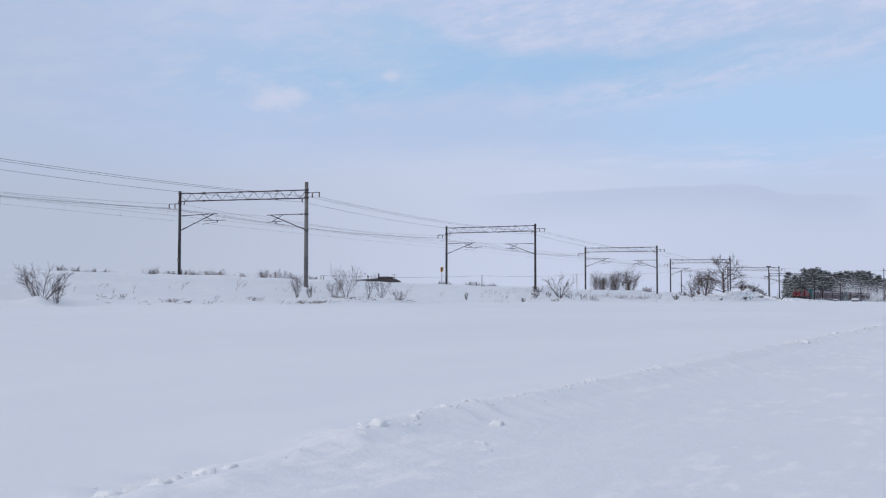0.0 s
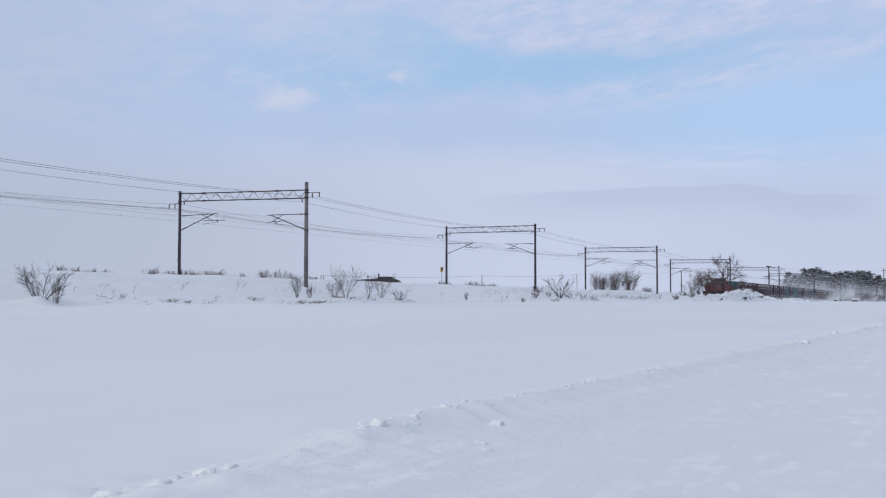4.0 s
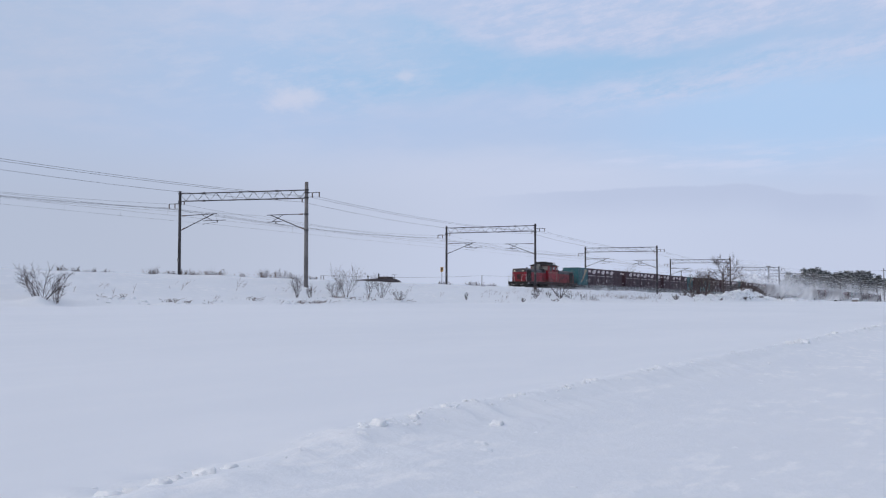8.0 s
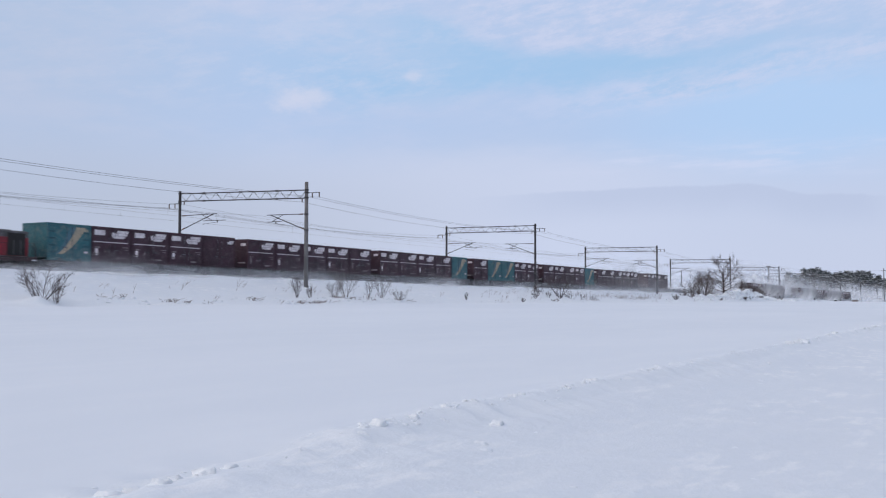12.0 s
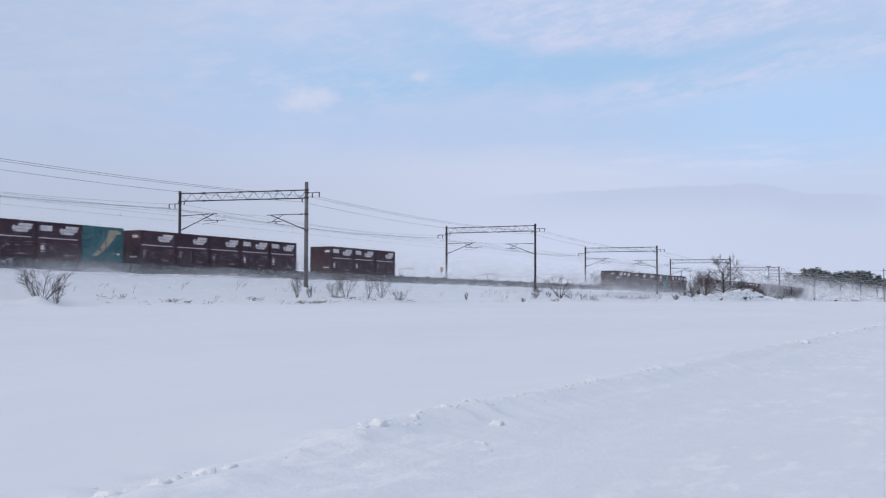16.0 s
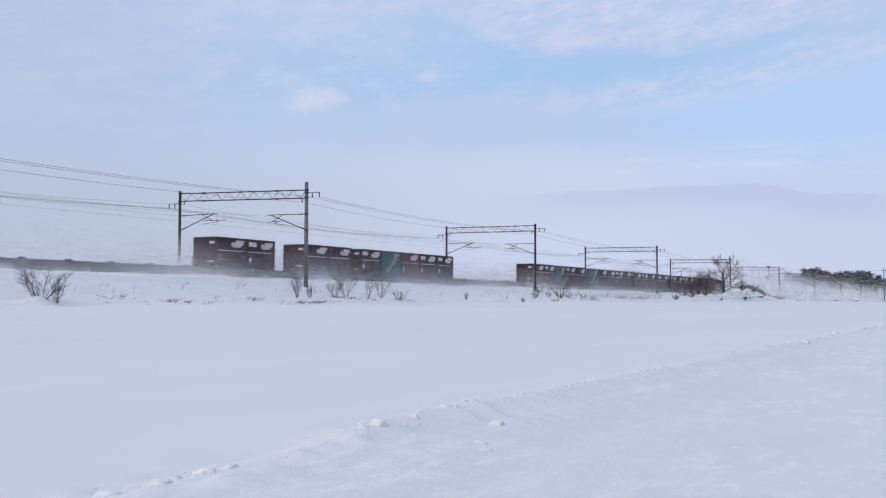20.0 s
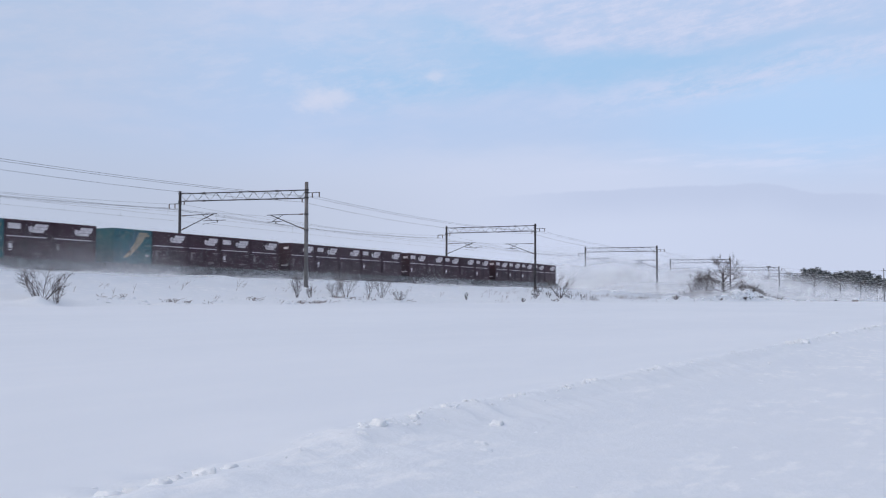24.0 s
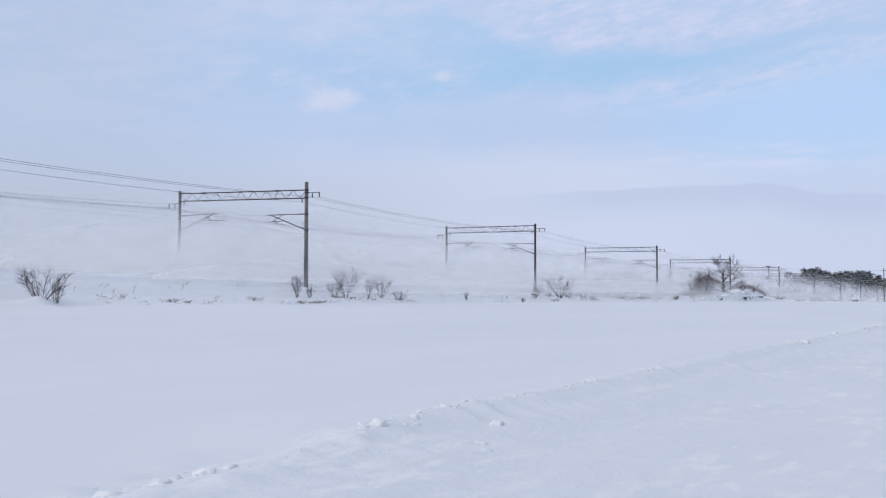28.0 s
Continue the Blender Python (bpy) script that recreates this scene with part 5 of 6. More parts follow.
# behind the tracks
for k, (s, y, h, w) in enumerate(((191.0, 72, 4.8, 3.2), (194.6, 72.4, 4.6, 2.8), (199.5, 72, 5.0, 3.2), (203.0, 72.6, 5.2, 2.8), (208.0, 72, 6.6, 3.8), (211.0, 72.5, 6.0, 3.2), (221.5, 72, 2.8, 2.8), (224.0, 72, 1.6, 2.0), (187.3, 71, 1.6, 1.6))):
    shrub(s, y, h, w, 13, 40 + k, "bare roadside bush beyond the railway", thick=0.05, fine=0.015, bushy=0.85)


def bare_tree(s, y, h, seed):
    rng = random.Random(seed)
    e = thing("bare_tree", "spreading leafless tree with snow at its foot", "tree", m=pose(s, y, gz(s, y) - 0.3))
    for dx, dy, top in ((0.0, 0.0, 1.0), (0.5, 0.15, 0.86)):
        bm = bmesh.new()
        tube(bm, [(dx * 0.4, dy, 0), (dx * 0.8, dy, h * 0.2), (dx * 1.6, dy * 2, h * 0.45), (dx * 2.2 + rng.gauss(0, 0.15), dy * 3, h * 0.7 * top), (dx * 2.4, dy * 3, h * 0.95 * top)], [0.17, 0.14, 0.10, 0.06, 0.025], 7, False)
        part("trunk", bm, BARK, e)
    for k in range(26):
        f = 0.09 + 0.74 * (k / 25) ** 1.1
        lean = 1.36 - 0.72 * f + rng.uniform(-0.15, 0.15)
        second = k % 3 == 1
        bm = bmesh.new()
        bush_stem(rng, bm, (0.5 * (0.8 + f) * 1.5 if second else 0.0, 0.15 if second else 0.0, h * f), 2.4 * k + rng.uniform(-0.3, 0.3), lean, h * (0.9 - 0.5 * f) * rng.uniform(0.8, 1.2), 0.085 * (1.15 - f), 0.02, 0.95)
        part("limb", bm, BARK, e)
    return e


bare_tree(203.6, 51.0, 6.3, 24)


def weeds():
    """Dry stalks that stick out of the bank, in tufts too many to count, and loose tufts of their own."""
    rng = random.Random(4)
    bm = bmesh.new()
    def tuft(s, y, h, n, lean):
        z = gz(s, y)
        for _ in range(n):
            a = rng.uniform(0, 2 * math.pi)
            b = Vector((s + rng.gauss(0, 0.42), y + rng.gauss(0, 0.2), z - 0.06))
            d = Vector((math.cos(a) * 0.35 + lean, math.sin(a) * 0.3, 1)).normalized()
            hh = h * rng.uniform(0.5, 1.1)
            mid = b + d * hh * 0.55
            tip = mid + (d + Vector((lean * 0.8 + rng.gauss(0, 0.25), rng.gauss(0, 0.2), -0.25))) * hh * 0.5
            tube(bm, [b, mid, tip], [0.010, 0.008, 0.004], 3, False)
            for q in (0.4, 0.7):
                c = mid.lerp(tip, q)
                tube(bm, [c, c + Vector((rng.gauss(0, 0.12), rng.gauss(0, 0.12), 0.16))], [0.007, 0.004], 3, False)
    for c0, wd, n0, h0 in ((57.5, 0.7, 5, 0.8), (60, 1.2, 6, 0.8), (62.5, 1.0, 5, 0.7), (64, 0.8, 4, 0.6), (69.2, 1.2, 7, 1.3), (72.6, 0.8, 5, 1.0), (74.6, 1.3, 9, 1.4), (77, 1.0, 9, 1.6), (81, 1.2, 6, 1.2), (84, 0.8, 6, 1.4), (85.8, 1.0, 8, 1.6), (88, 0.6, 4, 1.3), (123, 2, 8, 1.0), (131, 4, 14, 1.0), (136, 3, 10, 1.0), (155, 12, 8, 0.7)):
        for _ in range(n0):                   # far crest
            tuft(rng.gauss(c0, wd * 0.6), rng.uniform(67.6, 68.6), h0 * rng.uniform(0.6, 1.2), 5, 0.0)
    for _ in range(40):                       # far crest, further on
        tuft(rng.uniform(150, 300), rng.uniform(67.0, 70.0), rng.uniform(0.6, 1.4), 7, 0.05)
    for _ in range(24):                       # bank
        tuft(rng.uniform(45, 120), rng.uniform(47.0, 52.5), rng.uniform(0.35, 1.0), 3, 0.7)
    for _ in range(40):
        tuft(rng.uniform(96, 175), rng.uniform(46.8, 52.5), rng.uniform(0.35, 0.9), 3, 0.7)
    for _ in range(36):                       # tall bent stalks
        tuft(rng.uniform(112, 215), rng.uniform(50.5, 53.0), rng.uniform(0.6, 1.4), 2, 0.5)
    for _ in range(40):                       # dry grass patch
        tuft(rng.gauss(148, 7), rng.gauss(50.2, 0.5), rng.uniform(0.35, 0.8), 4, 0.6)
    for _ in range(60):
        tuft(rng.uniform(175, 300), rng.uniform(48, 53), rng.uniform(0.3, 0.8), 5, 0.3)
    ob = part("dry_weeds", bm, DRY)
    tagged(ob, "dry brown weed stalks poking out of the snowy bank", "dry grass", kind="stuff")
    for s, y, n, wide in ((49.8, 47.7, 18, 0.3), (50.6, 47.3, 8, 0.2), (52.8, 47.3, 5, 0.12), (58.4, 48.2, 12, 0.22), (58.9, 48.3, 6, 0.4), (62.8, 47.3, 22, 0.3), (63.6, 47.3, 10, 0.4), (64.8, 47.2, 22, 0.35), (66.4, 47.3, 8, 0.4),
                          (69.7, 48.7, 18, 0.4), (71.0, 48.0, 10, 0.4), (73.2, 47.8, 8, 0.4), (77.6, 47.8, 10, 0.4), (78.8, 47.4, 8, 0.5), (45.6, 48.8, 7, 0.4), (47.0, 49.0, 5, 0.3), (113, 48, 20, 0.7), (127, 48.5, 20, 0.8)):
        e = thing("grass_clump", "flattened dry grass clump half under the snow", "dry grass", "grass clumps", m=pose(s, y, gz(s, y)))
        for _ in range(n):
            b = Vector((rng.gauss(0, wide), rng.gauss(0, 0.2), -0.05))
            m1 = b + Vector((rng.gauss(0.12, 0.22), rng.gauss(0, 0.1), rng.uniform(0.06, 0.26)))
            part("stalk", pipe([b, m1, m1 + Vector((rng.gauss(0.2, 0.18), rng.gauss(0, 0.12), rng.uniform(-0.12, 0.14)))], [0.018, 0.014, 0.007], 3), DEAD, e)
    for s, y, h in ((60.0, 51.0, 1.0), (48.8, 50.0, 0.6), (46.5, 49.4, 0.5), (44.0, 50.0, 0.4)):
        bm = bmesh.new()
        tube(bm, [(0, 0, -0.1), (0.25 * h, 0, 0.5 * h), (0.6 * h, 0.05, h)], [0.016, 0.012, 0.006], 4, False)
        tube(bm, [(0.25 * h, 0, 0.5 * h), (0.15 * h, 0.1, 0.8 * h)], [0.009, 0.004], 3, False)
        tagged(part("reed_stalk", bm, DRY, at=pose(s, y, gz(s, y))), "single bent dry stalk in the snow", "dry grass", "grass clumps")


weeds()


def pine(variant):
    """A forest pine: bare lower trunk, boughs in tiers that end in many small tufts, snow lying on them."""
    rng = random.Random(70 + variant)
    h = (13.5, 14.5, 12.5, 13.8)[variant]
    e = thing("pine_tree", "dark pine tree with snow lying on its boughs", "tree", "snowy pines beyond the railway")
    part("trunk", pipe([(0, 0, -0.3), (0.1, 0, h * 0.5), (0, 0.05, h * 0.96)], [0.21, 0.14, 0.03], 7), BARK, e)
    green, white, wood = bmesh.new(), bmesh.new(), bmesh.new()

    def scrap(bm, c, size, flat):
        a = Vector((rng.gauss(0, 1), rng.gauss(0, 1), rng.gauss(0, flat))).normalized() * size
        b = Vector((rng.gauss(0, 1), rng.gauss(0, 1), rng.gauss(0, flat))).normalized() * size * 0.7
        bm.faces.new([bm.verts.new(c + a), bm.verts.new(c + b), bm.verts.new(c - a * 0.8), bm.verts.new(c - b)])

    for k in range(30):
        f = (k + rng.random()) / 30
        z = h * (0.2 + 0.76 * f)
        reach = (3.5 * min(0.55 + 1.6 * f, 1.12 * (1 - f) ** 0.8 + 0.02, 1.0) + 0.2) * rng.uniform(0.65, 1.12)
        ang = k * 2.4 + rng.uniform(-0.4, 0.4)
        u = Vector((math.cos(ang), math.sin(ang), 0))
        tip = u * reach + Vector((0, 0, z + reach * (0.35 * f - 0.12)))
        tube(wood, [(0, 0, z - 0.2), tip * 0.5 + Vector((0, 0, z * 0.5 - 0.05)), tip], [0.06, 0.04, 0.015], 3, False)
        for j in range(4):                       # a few pads of tufts along each bough
            c0 = Vector((0, 0, z)).lerp(tip, 0.35 + 0.22 * j) + Vector((rng.gauss(0, 0.35), rng.gauss(0, 0.35), rng.gauss(0, 0.12)))
            r = rng.uniform(0.5, 0.85)
            for _ in range(9):
                scrap(green, c0 + Vector((rng.gauss(0, r * 0.6), rng.gauss(0, r * 0.6), rng.gauss(-0.05, r * 0.33))), rng.uniform(0.28, 0.5), 0.7)
            if rng.random() < 0.95:
                for _ in range(8):
                    scrap(white, c0 + Vector((rng.gauss(0, r * 0.45), rng.gauss(0, r * 0.45), r * 0.4 + rng.uniform(0, 0.1))), rng.uniform(0.35, 0.65), 0.13)
    for _ in range(30):
        scrap(green, Vector((rng.gauss(0, 0.3), rng.gauss(0, 0.3), h * rng.uniform(0.9, 1.0))), 0.35, 1.2)
    part("bough", wood, BARK, e)
    part("crown", green, NEEDLES, e)
    part("snow_load", white, SNOW, e, "patches of snow lying on the boughs")
    return e


firs = [pine(v) for v in range(4)]
rng = random.Random(9)
spots = []
while len(spots) < 190:
    f = len(spots) / 189
    s = 448 + 400 * f ** 0.9 + rng.uniform(-4, 4)
    y = rng.uniform(80, min(108, s * 0.193))
    edge = min((s * 0.203 - y) / 8, 1)
    spots.append((s, y, rng.choice((0, 1, 2, 3)), (0.74 + 0.42 * max(edge, 0)) * rng.uniform(0.78, 1.2) * min(max((s - 380) / 180, 0.55), 1) * (1 + 0.1 * min(max((s - 600) / 220, 0), 1))))
for k, (s, y, v, sc) in enumerate(spots):
    m = Matrix.Translation((s, y, gz(s, y) - 0.1)) @ pose(0, 0, 0, 0, 0, rng.uniform(0, 360))
    used = firs[v] if not firs[v].get("placed") else None
    if used:
        firs[v]["placed"] = 1
        firs[v].matrix_basis = m @ Matrix.Scale(sc, 4)
    else:
        c = copy_thing(firs[v], m)
        c.scale = (sc, sc, sc)
for f0 in firs:
    del f0["placed"]
for ob in scene.objects:
    if ob.get("placed"):
        del ob["placed"]


# ---- small fixtures beyond the track ----
def small_fixtures():
    s, y = 120.8, 67.5
    z = gz(s, y)
    e = thing("track_sign", "small yellow railway sign on a slim post", "sign", m=pose(s, y, z - 0.3))
    part("post", pipe([(0, 0, 0), (0, 0, 3.15)], 0.035, 6), STEEL_DARK, e)
    b = part("board", rounded((-0.03, -0.22, 2.55), (0.03, 0.22, 3.15), 0.02, 1), YELLOW, e, "yellow sign board")
    part("mark", boxes(((-0.036, -0.12, 2.75), (-0.031, 0.12, 3.08))), BLACK, b)
    for s, y, h in ((132.5, 67.5, 2.1), (169.9, 68.0, 3.3), (93.7, 67.6, 0.95), (94.2, 67.6, 0.95)):
        e = thing("marker_post", "thin grey post beside the railway", "post", "marker posts", m=pose(s, y, gz(s, y) - 0.3))
        part("shaft", pipe([(0, 0, 0), (0, 0, h + 0.3)], 0.05, 6), CONCRETE, e)
    w = thing("signal_cable", "thin dark cable strung between lineside posts", "cable", "overhead wires")
    line = [(93.5, 67.6, gz(93.5, 67.6) + 1.0), (132.5, 67.5, gz(132.5, 67.5) + 2.05), (169.9, 68.0, gz(169.9, 68) + 3.2), (246.9, 72.0, gz(246.9, 72) + 6.6)]
    pts = []
    for p0, p1 in zip(line, line[1:]):
        for k in range(6):
            q = Vector(p0).lerp(Vector(p1), k / 6)
            pts.append(q - Vector((0, 0, 0.25 * 4 * (k / 6) * (1 - k / 6))))
    part("wire_strand", pipe(pts + [Vector(line[-1])], 0.012, 4), WIRE, w)
    s, y = 246.9, 72.0
    e = thing("signal_pole", "slim pole with a cross arm beyond the railway", "pole", m=pose(s, y, gz(s, y) - 0.3))
    part("shaft", pipe([(0, 0, 0), (0, 0, 7.1)], [0.12, 0.09], 8), STEEL_DARK, e)
    part("arm", pipe([(-1.8, 0, 7.0), (2.2, 0, 7.05)], 0.05, 5), STEEL_DARK, e)
    s, y = 330.9, 69.0
    e = thing("lamp_pole", "tall slim pole with a flat lamp head", "lamp pole", m=pose(s, y, gz(s, y) - 0.3))
    part("shaft", pipe([(0, 0, 0), (0, 0, 10.6)], [0.2, 0.14], 8), STEEL_DARK, e)
    part("lamp_head", rounded((-0.9, -0.6, 10.5), (0.9, 0.6, 10.75), 0.06, 1), STEEL_DARK, e)
    for k, z in enumerate((7.4, 6.0)):
        part("arm", pipe([(0, 0, z), (-2.0 + k, 0, z - 0.15)], 0.05, 5), STEEL_DARK, e)
    s, y = 441.3, 48.0
    e = thing("utility_pole", "grey utility pole with a cross arm", "utility pole", m=pose(s, y, gz(s, y) - 0.4))
    part("shaft", pipe([(0, 0, 0), (0, 0, 14.0)], [0.24, 0.15], 10), CONCRETE, e)
    part("cross_arm", boxes(((-0.06, -0.9, 13.0), (0.06, 0.9, 13.14))), STEEL_DARK, e)
    w = thing("utility_wire", "thin dark utility wire along the railway", "overhead wire", "overhead wires")
    part("wire_strand", pipe([(330.9, 69.0, gz(330.9, 69.0) + 9.9), (385, 58.6, gz(385, 58) + 10.9), (441.3, 48.0, gz(441.3, 48.0) + 12.7)], 0.02, 4), WIRE, w)


small_fixtures()


HUT_PAINT = mat("brown hut boards", (0.20, 0.14, 0.12), (0.14, 0.10, 0.09), 0.8)


def lineside_hut():
    s, y = 376.0, 50.0
    e = thing("equipment_hut", "small pale trackside hut with snow on its roof", "hut", m=pose(s, y, gz(s, y) - 0.1))
    part("wall", boxes(((-1.3, -0.8, 0), (1.3, 0.8, 1.0))), HUT_PAINT, e)
    part("roof", rounded((-1.5, -1.0, 1.0), (1.5, 1.0, 1.55), 0.2), SNOW, e, "thick snow on the roof")
    part("door", boxes(((-0.4, -0.83, 0.05), (0.3, -0.8, 0.95))), BLACK, e)
    for s, y, h in ((334.6, 50.0, 0.75), (356.0, 50.0, 0.35)):
        e = thing("relay_box", "dark trackside relay box half under snow", "relay box", "relay boxes", m=pose(s, y, gz(s, y) - 0.1))
        part("case", rounded((-0.6, -0.4, 0), (0.6, 0.4, h), 0.04, 1), BLACK, e)
        part("snow_cap", rounded((-0.62, -0.42, h), (0.62, 0.42, h + 0.15), 0.06, 1), SNOW, e)


lineside_hut()


def half_buried_house():
    """A barn behind the bank: only its dark roof shows over the snow."""
    e = thing("barn", "low barn with a dark rounded roof behind the snowy bank", "barn", m=pose(140.2, 90.0, gz(140, 90) + 0.05))
    part("wall", boxes(((-5.2, -1.0, -0.4), (4.2, 1.0, 2.9))), WALL_PAINT, e)
    prof = [(-5.6, 2.75), (-5.5, 3.0), (-2.5, 3.3), (1.6, 3.48), (3.4, 3.45), (4.6, 3.2), (5.4, 2.8), (5.6, 2.55), (5.3, 2.5), (4.4, 2.7)]
    r = part("roof", prism(prof, -1.2, 1.2, "y"), ROOF, e, "dark sheet roof with a rounded end")
    for k in range(10):
        x = -5.0 + k * 0.9
        z = 3.05 + 0.055 * k
        part("roof_seam", prism([(x, z), (x + 0.05, z), (x + 0.05, z + 0.09), (x, z + 0.09)], -1.22, 1.22, "y"), ROOF, r)
    part("roof_box", rounded((1.3, -0.8, 3.3), (3.4, 0.8, 3.78), 0.05, 1), ROOF, r)
    part("chimney", pipe([(0.2, 0, 3.2), (0.2, 0, 4.25)], 0.12, 8), BLACK, r)
    part("vent", pipe([(-2.9, 0, 3.2), (-2.9, 0, 3.6), (-2.9, 0, 3.85)], [0.05, 0.06, 0.2], 8), BLACK, r)
    a = part("aerial", pipe([(5.0, 0, 3.0), (5.0, 0, 4.15)], 0.035, 5), STEEL_DARK, r)
    part("aerial_arm", pipe([(4.2, 0, 4.15), (5.9, 0, 4.15)], 0.03, 5), STEEL_DARK, a)


half_buried_house()


def snow_clods():
    """Broken clods on the ploughed bank beside the road."""
    rng = random.Random(31)
    def clod(r, seed):
        bm = bmesh.new()
        bmesh.ops.create_icosphere(bm, subdivisions=3, radius=r)
        for v in bm.verts:
            q = v.co / r
            v.co *= 1 + 0.5 * noise.noise(q * 1.5 + Vector((seed * 3.1, 0, 0))) + 0.3 * noise.noise(q * 3.4 + Vector((0, seed * 2.3, 0))) + 0.2 * noise.noise(q * 7.5 + Vector((seed, 0, 1.7)))
            v.co.z *= 0.68
        return bm
    shapes = [mesh_of("clod", clod(1.0, k), SNOW_FRESH, True) for k in range(7)]

    def put(s, y, q, sink):
        ob = tagged(new("snow_clod", shapes[rng.randrange(7)]), "broken white snow clod on the ploughed bank", "snow clod", "snow clods")
        ob.matrix_basis = Matrix.Translation((s, y, gz(s, y) - q * sink)) @ pose(0, 0, 0, rng.uniform(-14, 14), 0, rng.uniform(0, 360)) @ Matrix.Scale(q, 4)
    # single large ones: along the track, away from the camera's line, size, how deep they sit
    for s, y, q, k in ((4.4, 5.1, 0.10, 0.3), (4.52, 5.0, 0.06, 0.4), (4.82, 5.1, 0.09, 0.35), (4.95, 5.05, 0.07, 0.4), (5.25, 5.1, 0.075, 0.1), (5.45, 5.15, 0.06, 0.1), (5.7, 5.1, 0.11, 0.35), (5.95, 5.1, 0.07, 0.3),
                       (7.9, 5.05, 0.07, 0.1), (8.02, 5.16, 0.05, -0.2), (7.72, 5.1, 0.06, 0.3), (7.55, 5.0, 0.05, 0.4), (8.6, 5.1, 0.05, -0.1), (9.3, 5.15, 0.045, 0.1), (9.9, 5.15, 0.045, 0.1), (9.35, 4.6, 0.09, 0.2), (8.4, 4.3, 0.08, 0.5), (8.2, 4.15, 0.06, 0.5)):
        put(s, y, q, k)
    # clusters: along the track, away from the camera's line, count, size
    for s, y, n, r in ((8.1, 5.15, 5, 0.04), (8.5, 5.1, 4, 0.05), (9.1, 5.15, 4, 0.04), (9.6, 5.2, 5, 0.045), (10.4, 5.15, 5, 0.05), (11.2, 5.2, 5, 0.05), (12.2, 5.2, 5, 0.055), (13.4, 5.2, 5, 0.06), (17.0, 5.3, 4, 0.07), (21.5, 5.2, 5, 0.08), (15.4, 5.2, 5, 0.10), (18.2, 5.4, 4, 0.075), (27.2, 5.1, 5, 0.13), (28.6, 5.1, 3, 0.11), (33.8, 5.2, 5, 0.11), (40.4, 5.1, 6, 0.14), (43.5, 5.1, 4, 0.15)):
        for k in range(n):
            put(s + rng.gauss(0, 0.12 + s * 0.012), y + rng.gauss(0, 0.08), r * rng.uniform(0.4, 1.0), rng.uniform(0.1, 0.5))
    # loose lumps set in the road crust
    for _ in range(70):
        s = 6 + 40 * rng.random() ** 1.3
        y = rng.uniform(1.6, 4.7)
        put(s, y, rng.uniform(0.016, 0.04) * (1 + s / 22), rng.uniform(0.45, 0.7))
    bm = bmesh.new()
    for k in range(150):
        s = 3.5 + 50 * rng.random() ** 1.4
        y = rng.gauss(5.12, 0.16)
        r = rng.uniform(0.008, 0.02) * (1 + s / 22)
        c = Vector((s, y, gz(s, y) - r * 0.1))
        vs = bmesh.ops.create_icosphere(bm, subdivisions=1, radius=r)["verts"]
        for v in vs:
            v.co = c + Vector((v.co.x * rng.uniform(0.7, 1.8), v.co.y * rng.uniform(0.7, 1.8), v.co.z * rng.uniform(0.3, 0.7)))
    ob = part("snow_crumbs", bm, SNOW_FRESH, smooth=True)
    tagged(ob, "small white snow crumbs along the ploughed bank", "snow crumbs", kind="stuff")


snow_clods()


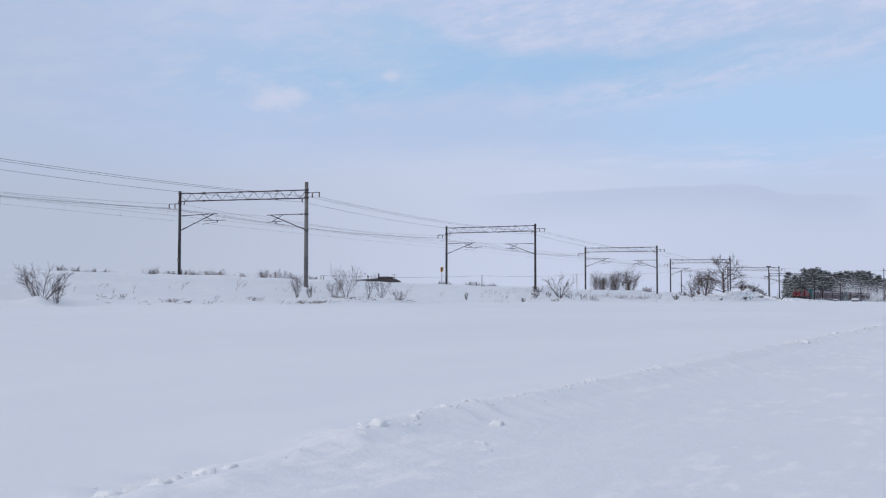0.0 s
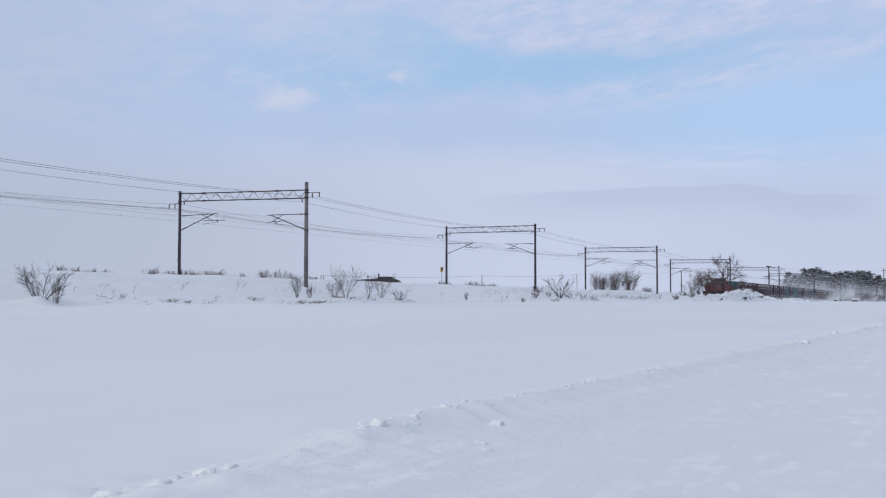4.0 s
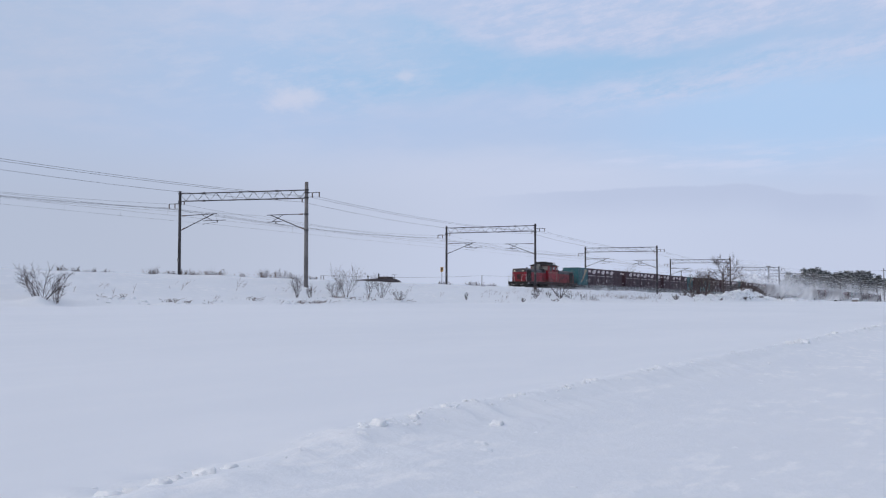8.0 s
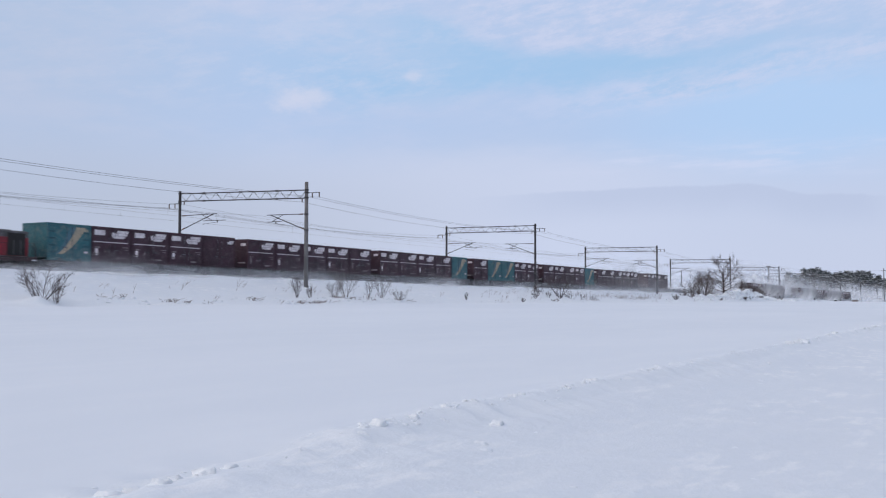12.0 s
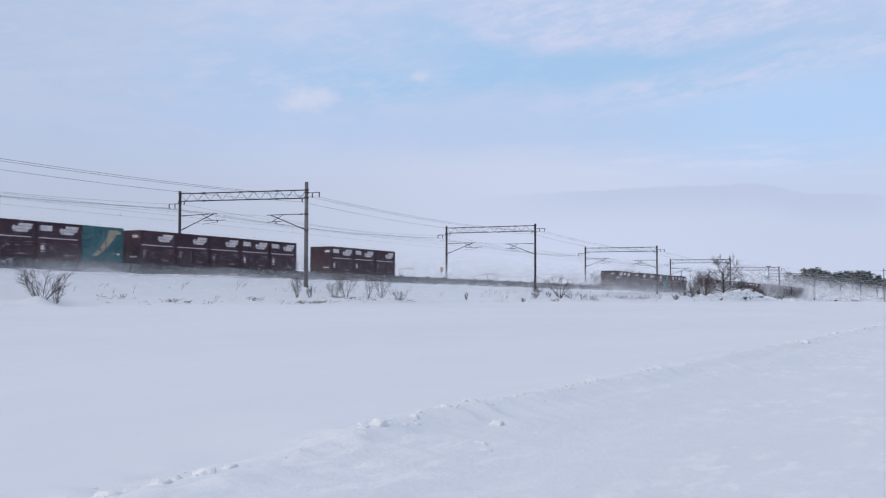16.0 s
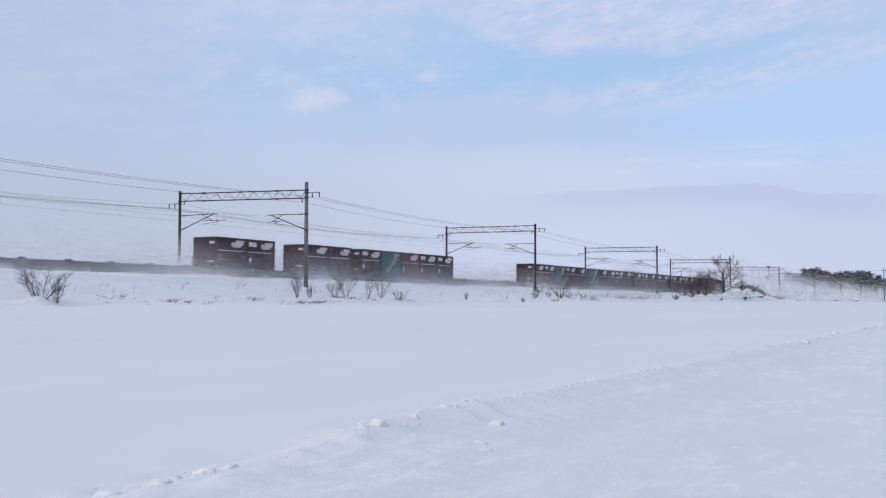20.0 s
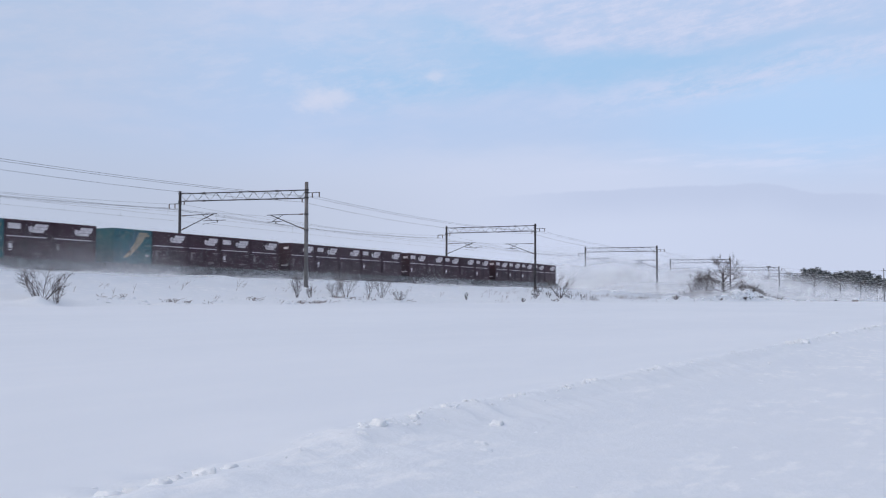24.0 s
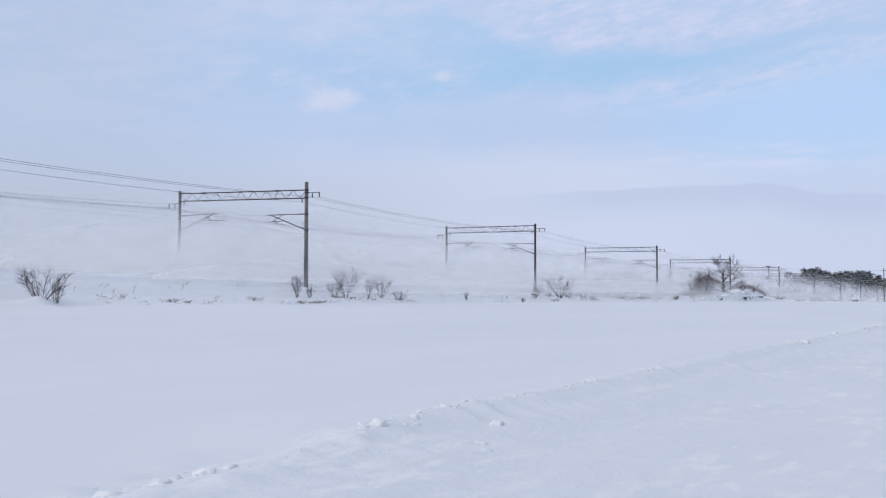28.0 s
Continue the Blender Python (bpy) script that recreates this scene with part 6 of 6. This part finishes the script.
def mound_clutter():
    """Snow lumps and a pile of dead brushwood on the heap by the track."""
    rng = random.Random(57)
    bm = bmesh.new()
    for _ in range(420):
        s, y = rng.gauss(220, 20), rng.uniform(48.0, 51.4)
        r = 0.08 + 0.5 * rng.random() ** 2.5
        c = Vector((s, y, gz(s, y) + r * 0.15))
        vs = bmesh.ops.create_icosphere(bm, subdivisions=1, radius=r)["verts"]
        for v in vs:
            v.co = c + Vector((v.co.x * rng.uniform(0.7, 1.7), v.co.y * rng.uniform(0.7, 1.5), v.co.z * rng.uniform(0.5, 0.9)))
    tagged(part("snow_lumps", bm, SNOW_FRESH), "lumps of ploughed snow on the heap by the track", "snow lumps", kind="stuff")
    bm = bmesh.new()
    for _ in range(150):                        # crumbled foot of the bank
        s, y = rng.choice((rng.gauss(66, 4), rng.gauss(74, 4), rng.uniform(44, 64), rng.uniform(80, 150))), rng.uniform(46.9, 49.2)
        r = rng.uniform(0.04, 0.16)
        c = Vector((s, y, gz(s, y) + r * 0.05))
        vs = bmesh.ops.create_icosphere(bm, subdivisions=1, radius=r)["verts"]
        for v in vs:
            v.co = c + Vector((v.co.x * rng.uniform(0.7, 2.0), v.co.y * rng.uniform(0.7, 1.5), v.co.z * rng.uniform(0.4, 0.8)))
    tagged(part("snow_lumps", bm, SNOW_BANK, smooth=True), "lumps of snow at the foot of the bank", "snow lumps", kind="stuff")
    for s, y, n, wide, high in ((210, 48.6, 20, 0.5, 0.35), (218, 50.6, 22, 1.4, 1.3), (225.6, 50.6, 24, 1.6, 1.4), (233.5, 50.3, 18, 1.5, 1.1), (224, 48.4, 10, 0.9, 0.6), (176.2, 51.0, 16, 0.8, 0.5), (180, 51.0, 14, 0.8, 0.5), (163.5, 48.6, 9, 0.5, 0.6), (187.9, 47.6, 7, 0.3, 0.5), (248, 49.5, 12, 1.6, 1.0)):
        e = thing("brush_pile", "pile of dead dark branches half under snow", "branches", "brush piles", m=pose(s, y, gz(s, y)))
        for _ in range(n):
            b = Vector((rng.gauss(0, wide), rng.gauss(0, 0.25), 0.12))
            d = Vector((rng.gauss(0.35, 0.7), rng.gauss(-0.1, 0.3), rng.uniform(0.3, 1.0))).normalized()
            bm = bmesh.new()
            branchy(rng, b, d, high * rng.uniform(0.8, 1.5), rng.uniform(0.04, 0.075), 1, bm, 0.5, 0.1, 4, 0.5, 0.025)
            part("branch", bm, BARK, e)


mound_clutter()


def motions():
    """The train rolls past, slowing a little; powder rises behind it; the cloud drifts slowly."""
    for ob, off, y, h in MOVING:
        rows = []
        for t in range(29):
            s = FRONT + off - run(t)
            fall = math.degrees(math.atan2(rail(s - 5) - rail(s + 15), 20))
            rows.append((t, pose(s, TRACK + y, rail(s) + h, 0, fall, 0)))
        walk(ob, rows)
    tilt = math.degrees(-GRADE)
    for ob, s, y in LIFTED:
        z = rail(s) - 0.3
        passed = next(t for t in np.arange(-20, 28, 0.1) if FRONT - run(t) < s)
        rows = []
        for t in sorted({0.0, 28.0, *(round(float(passed + k), 1) for k in (0, 1.3, 2.7, 4) if 0 < passed + k < 28)}):
            f = min(max((t - passed) / 4, 0), 1)
            rows.append((t, pose(s - 0.2 * (t - passed), y, z - 11 * (1 - f * f * (3 - 2 * f)), 0, tilt, 0)))
        walk(ob, rows)
    walk(BACKDROP, [(0, pose(0, 0, EYE, 0, 0, 0)), (28, pose(0, 0, EYE, 0, 0, -2.85))])


motions()
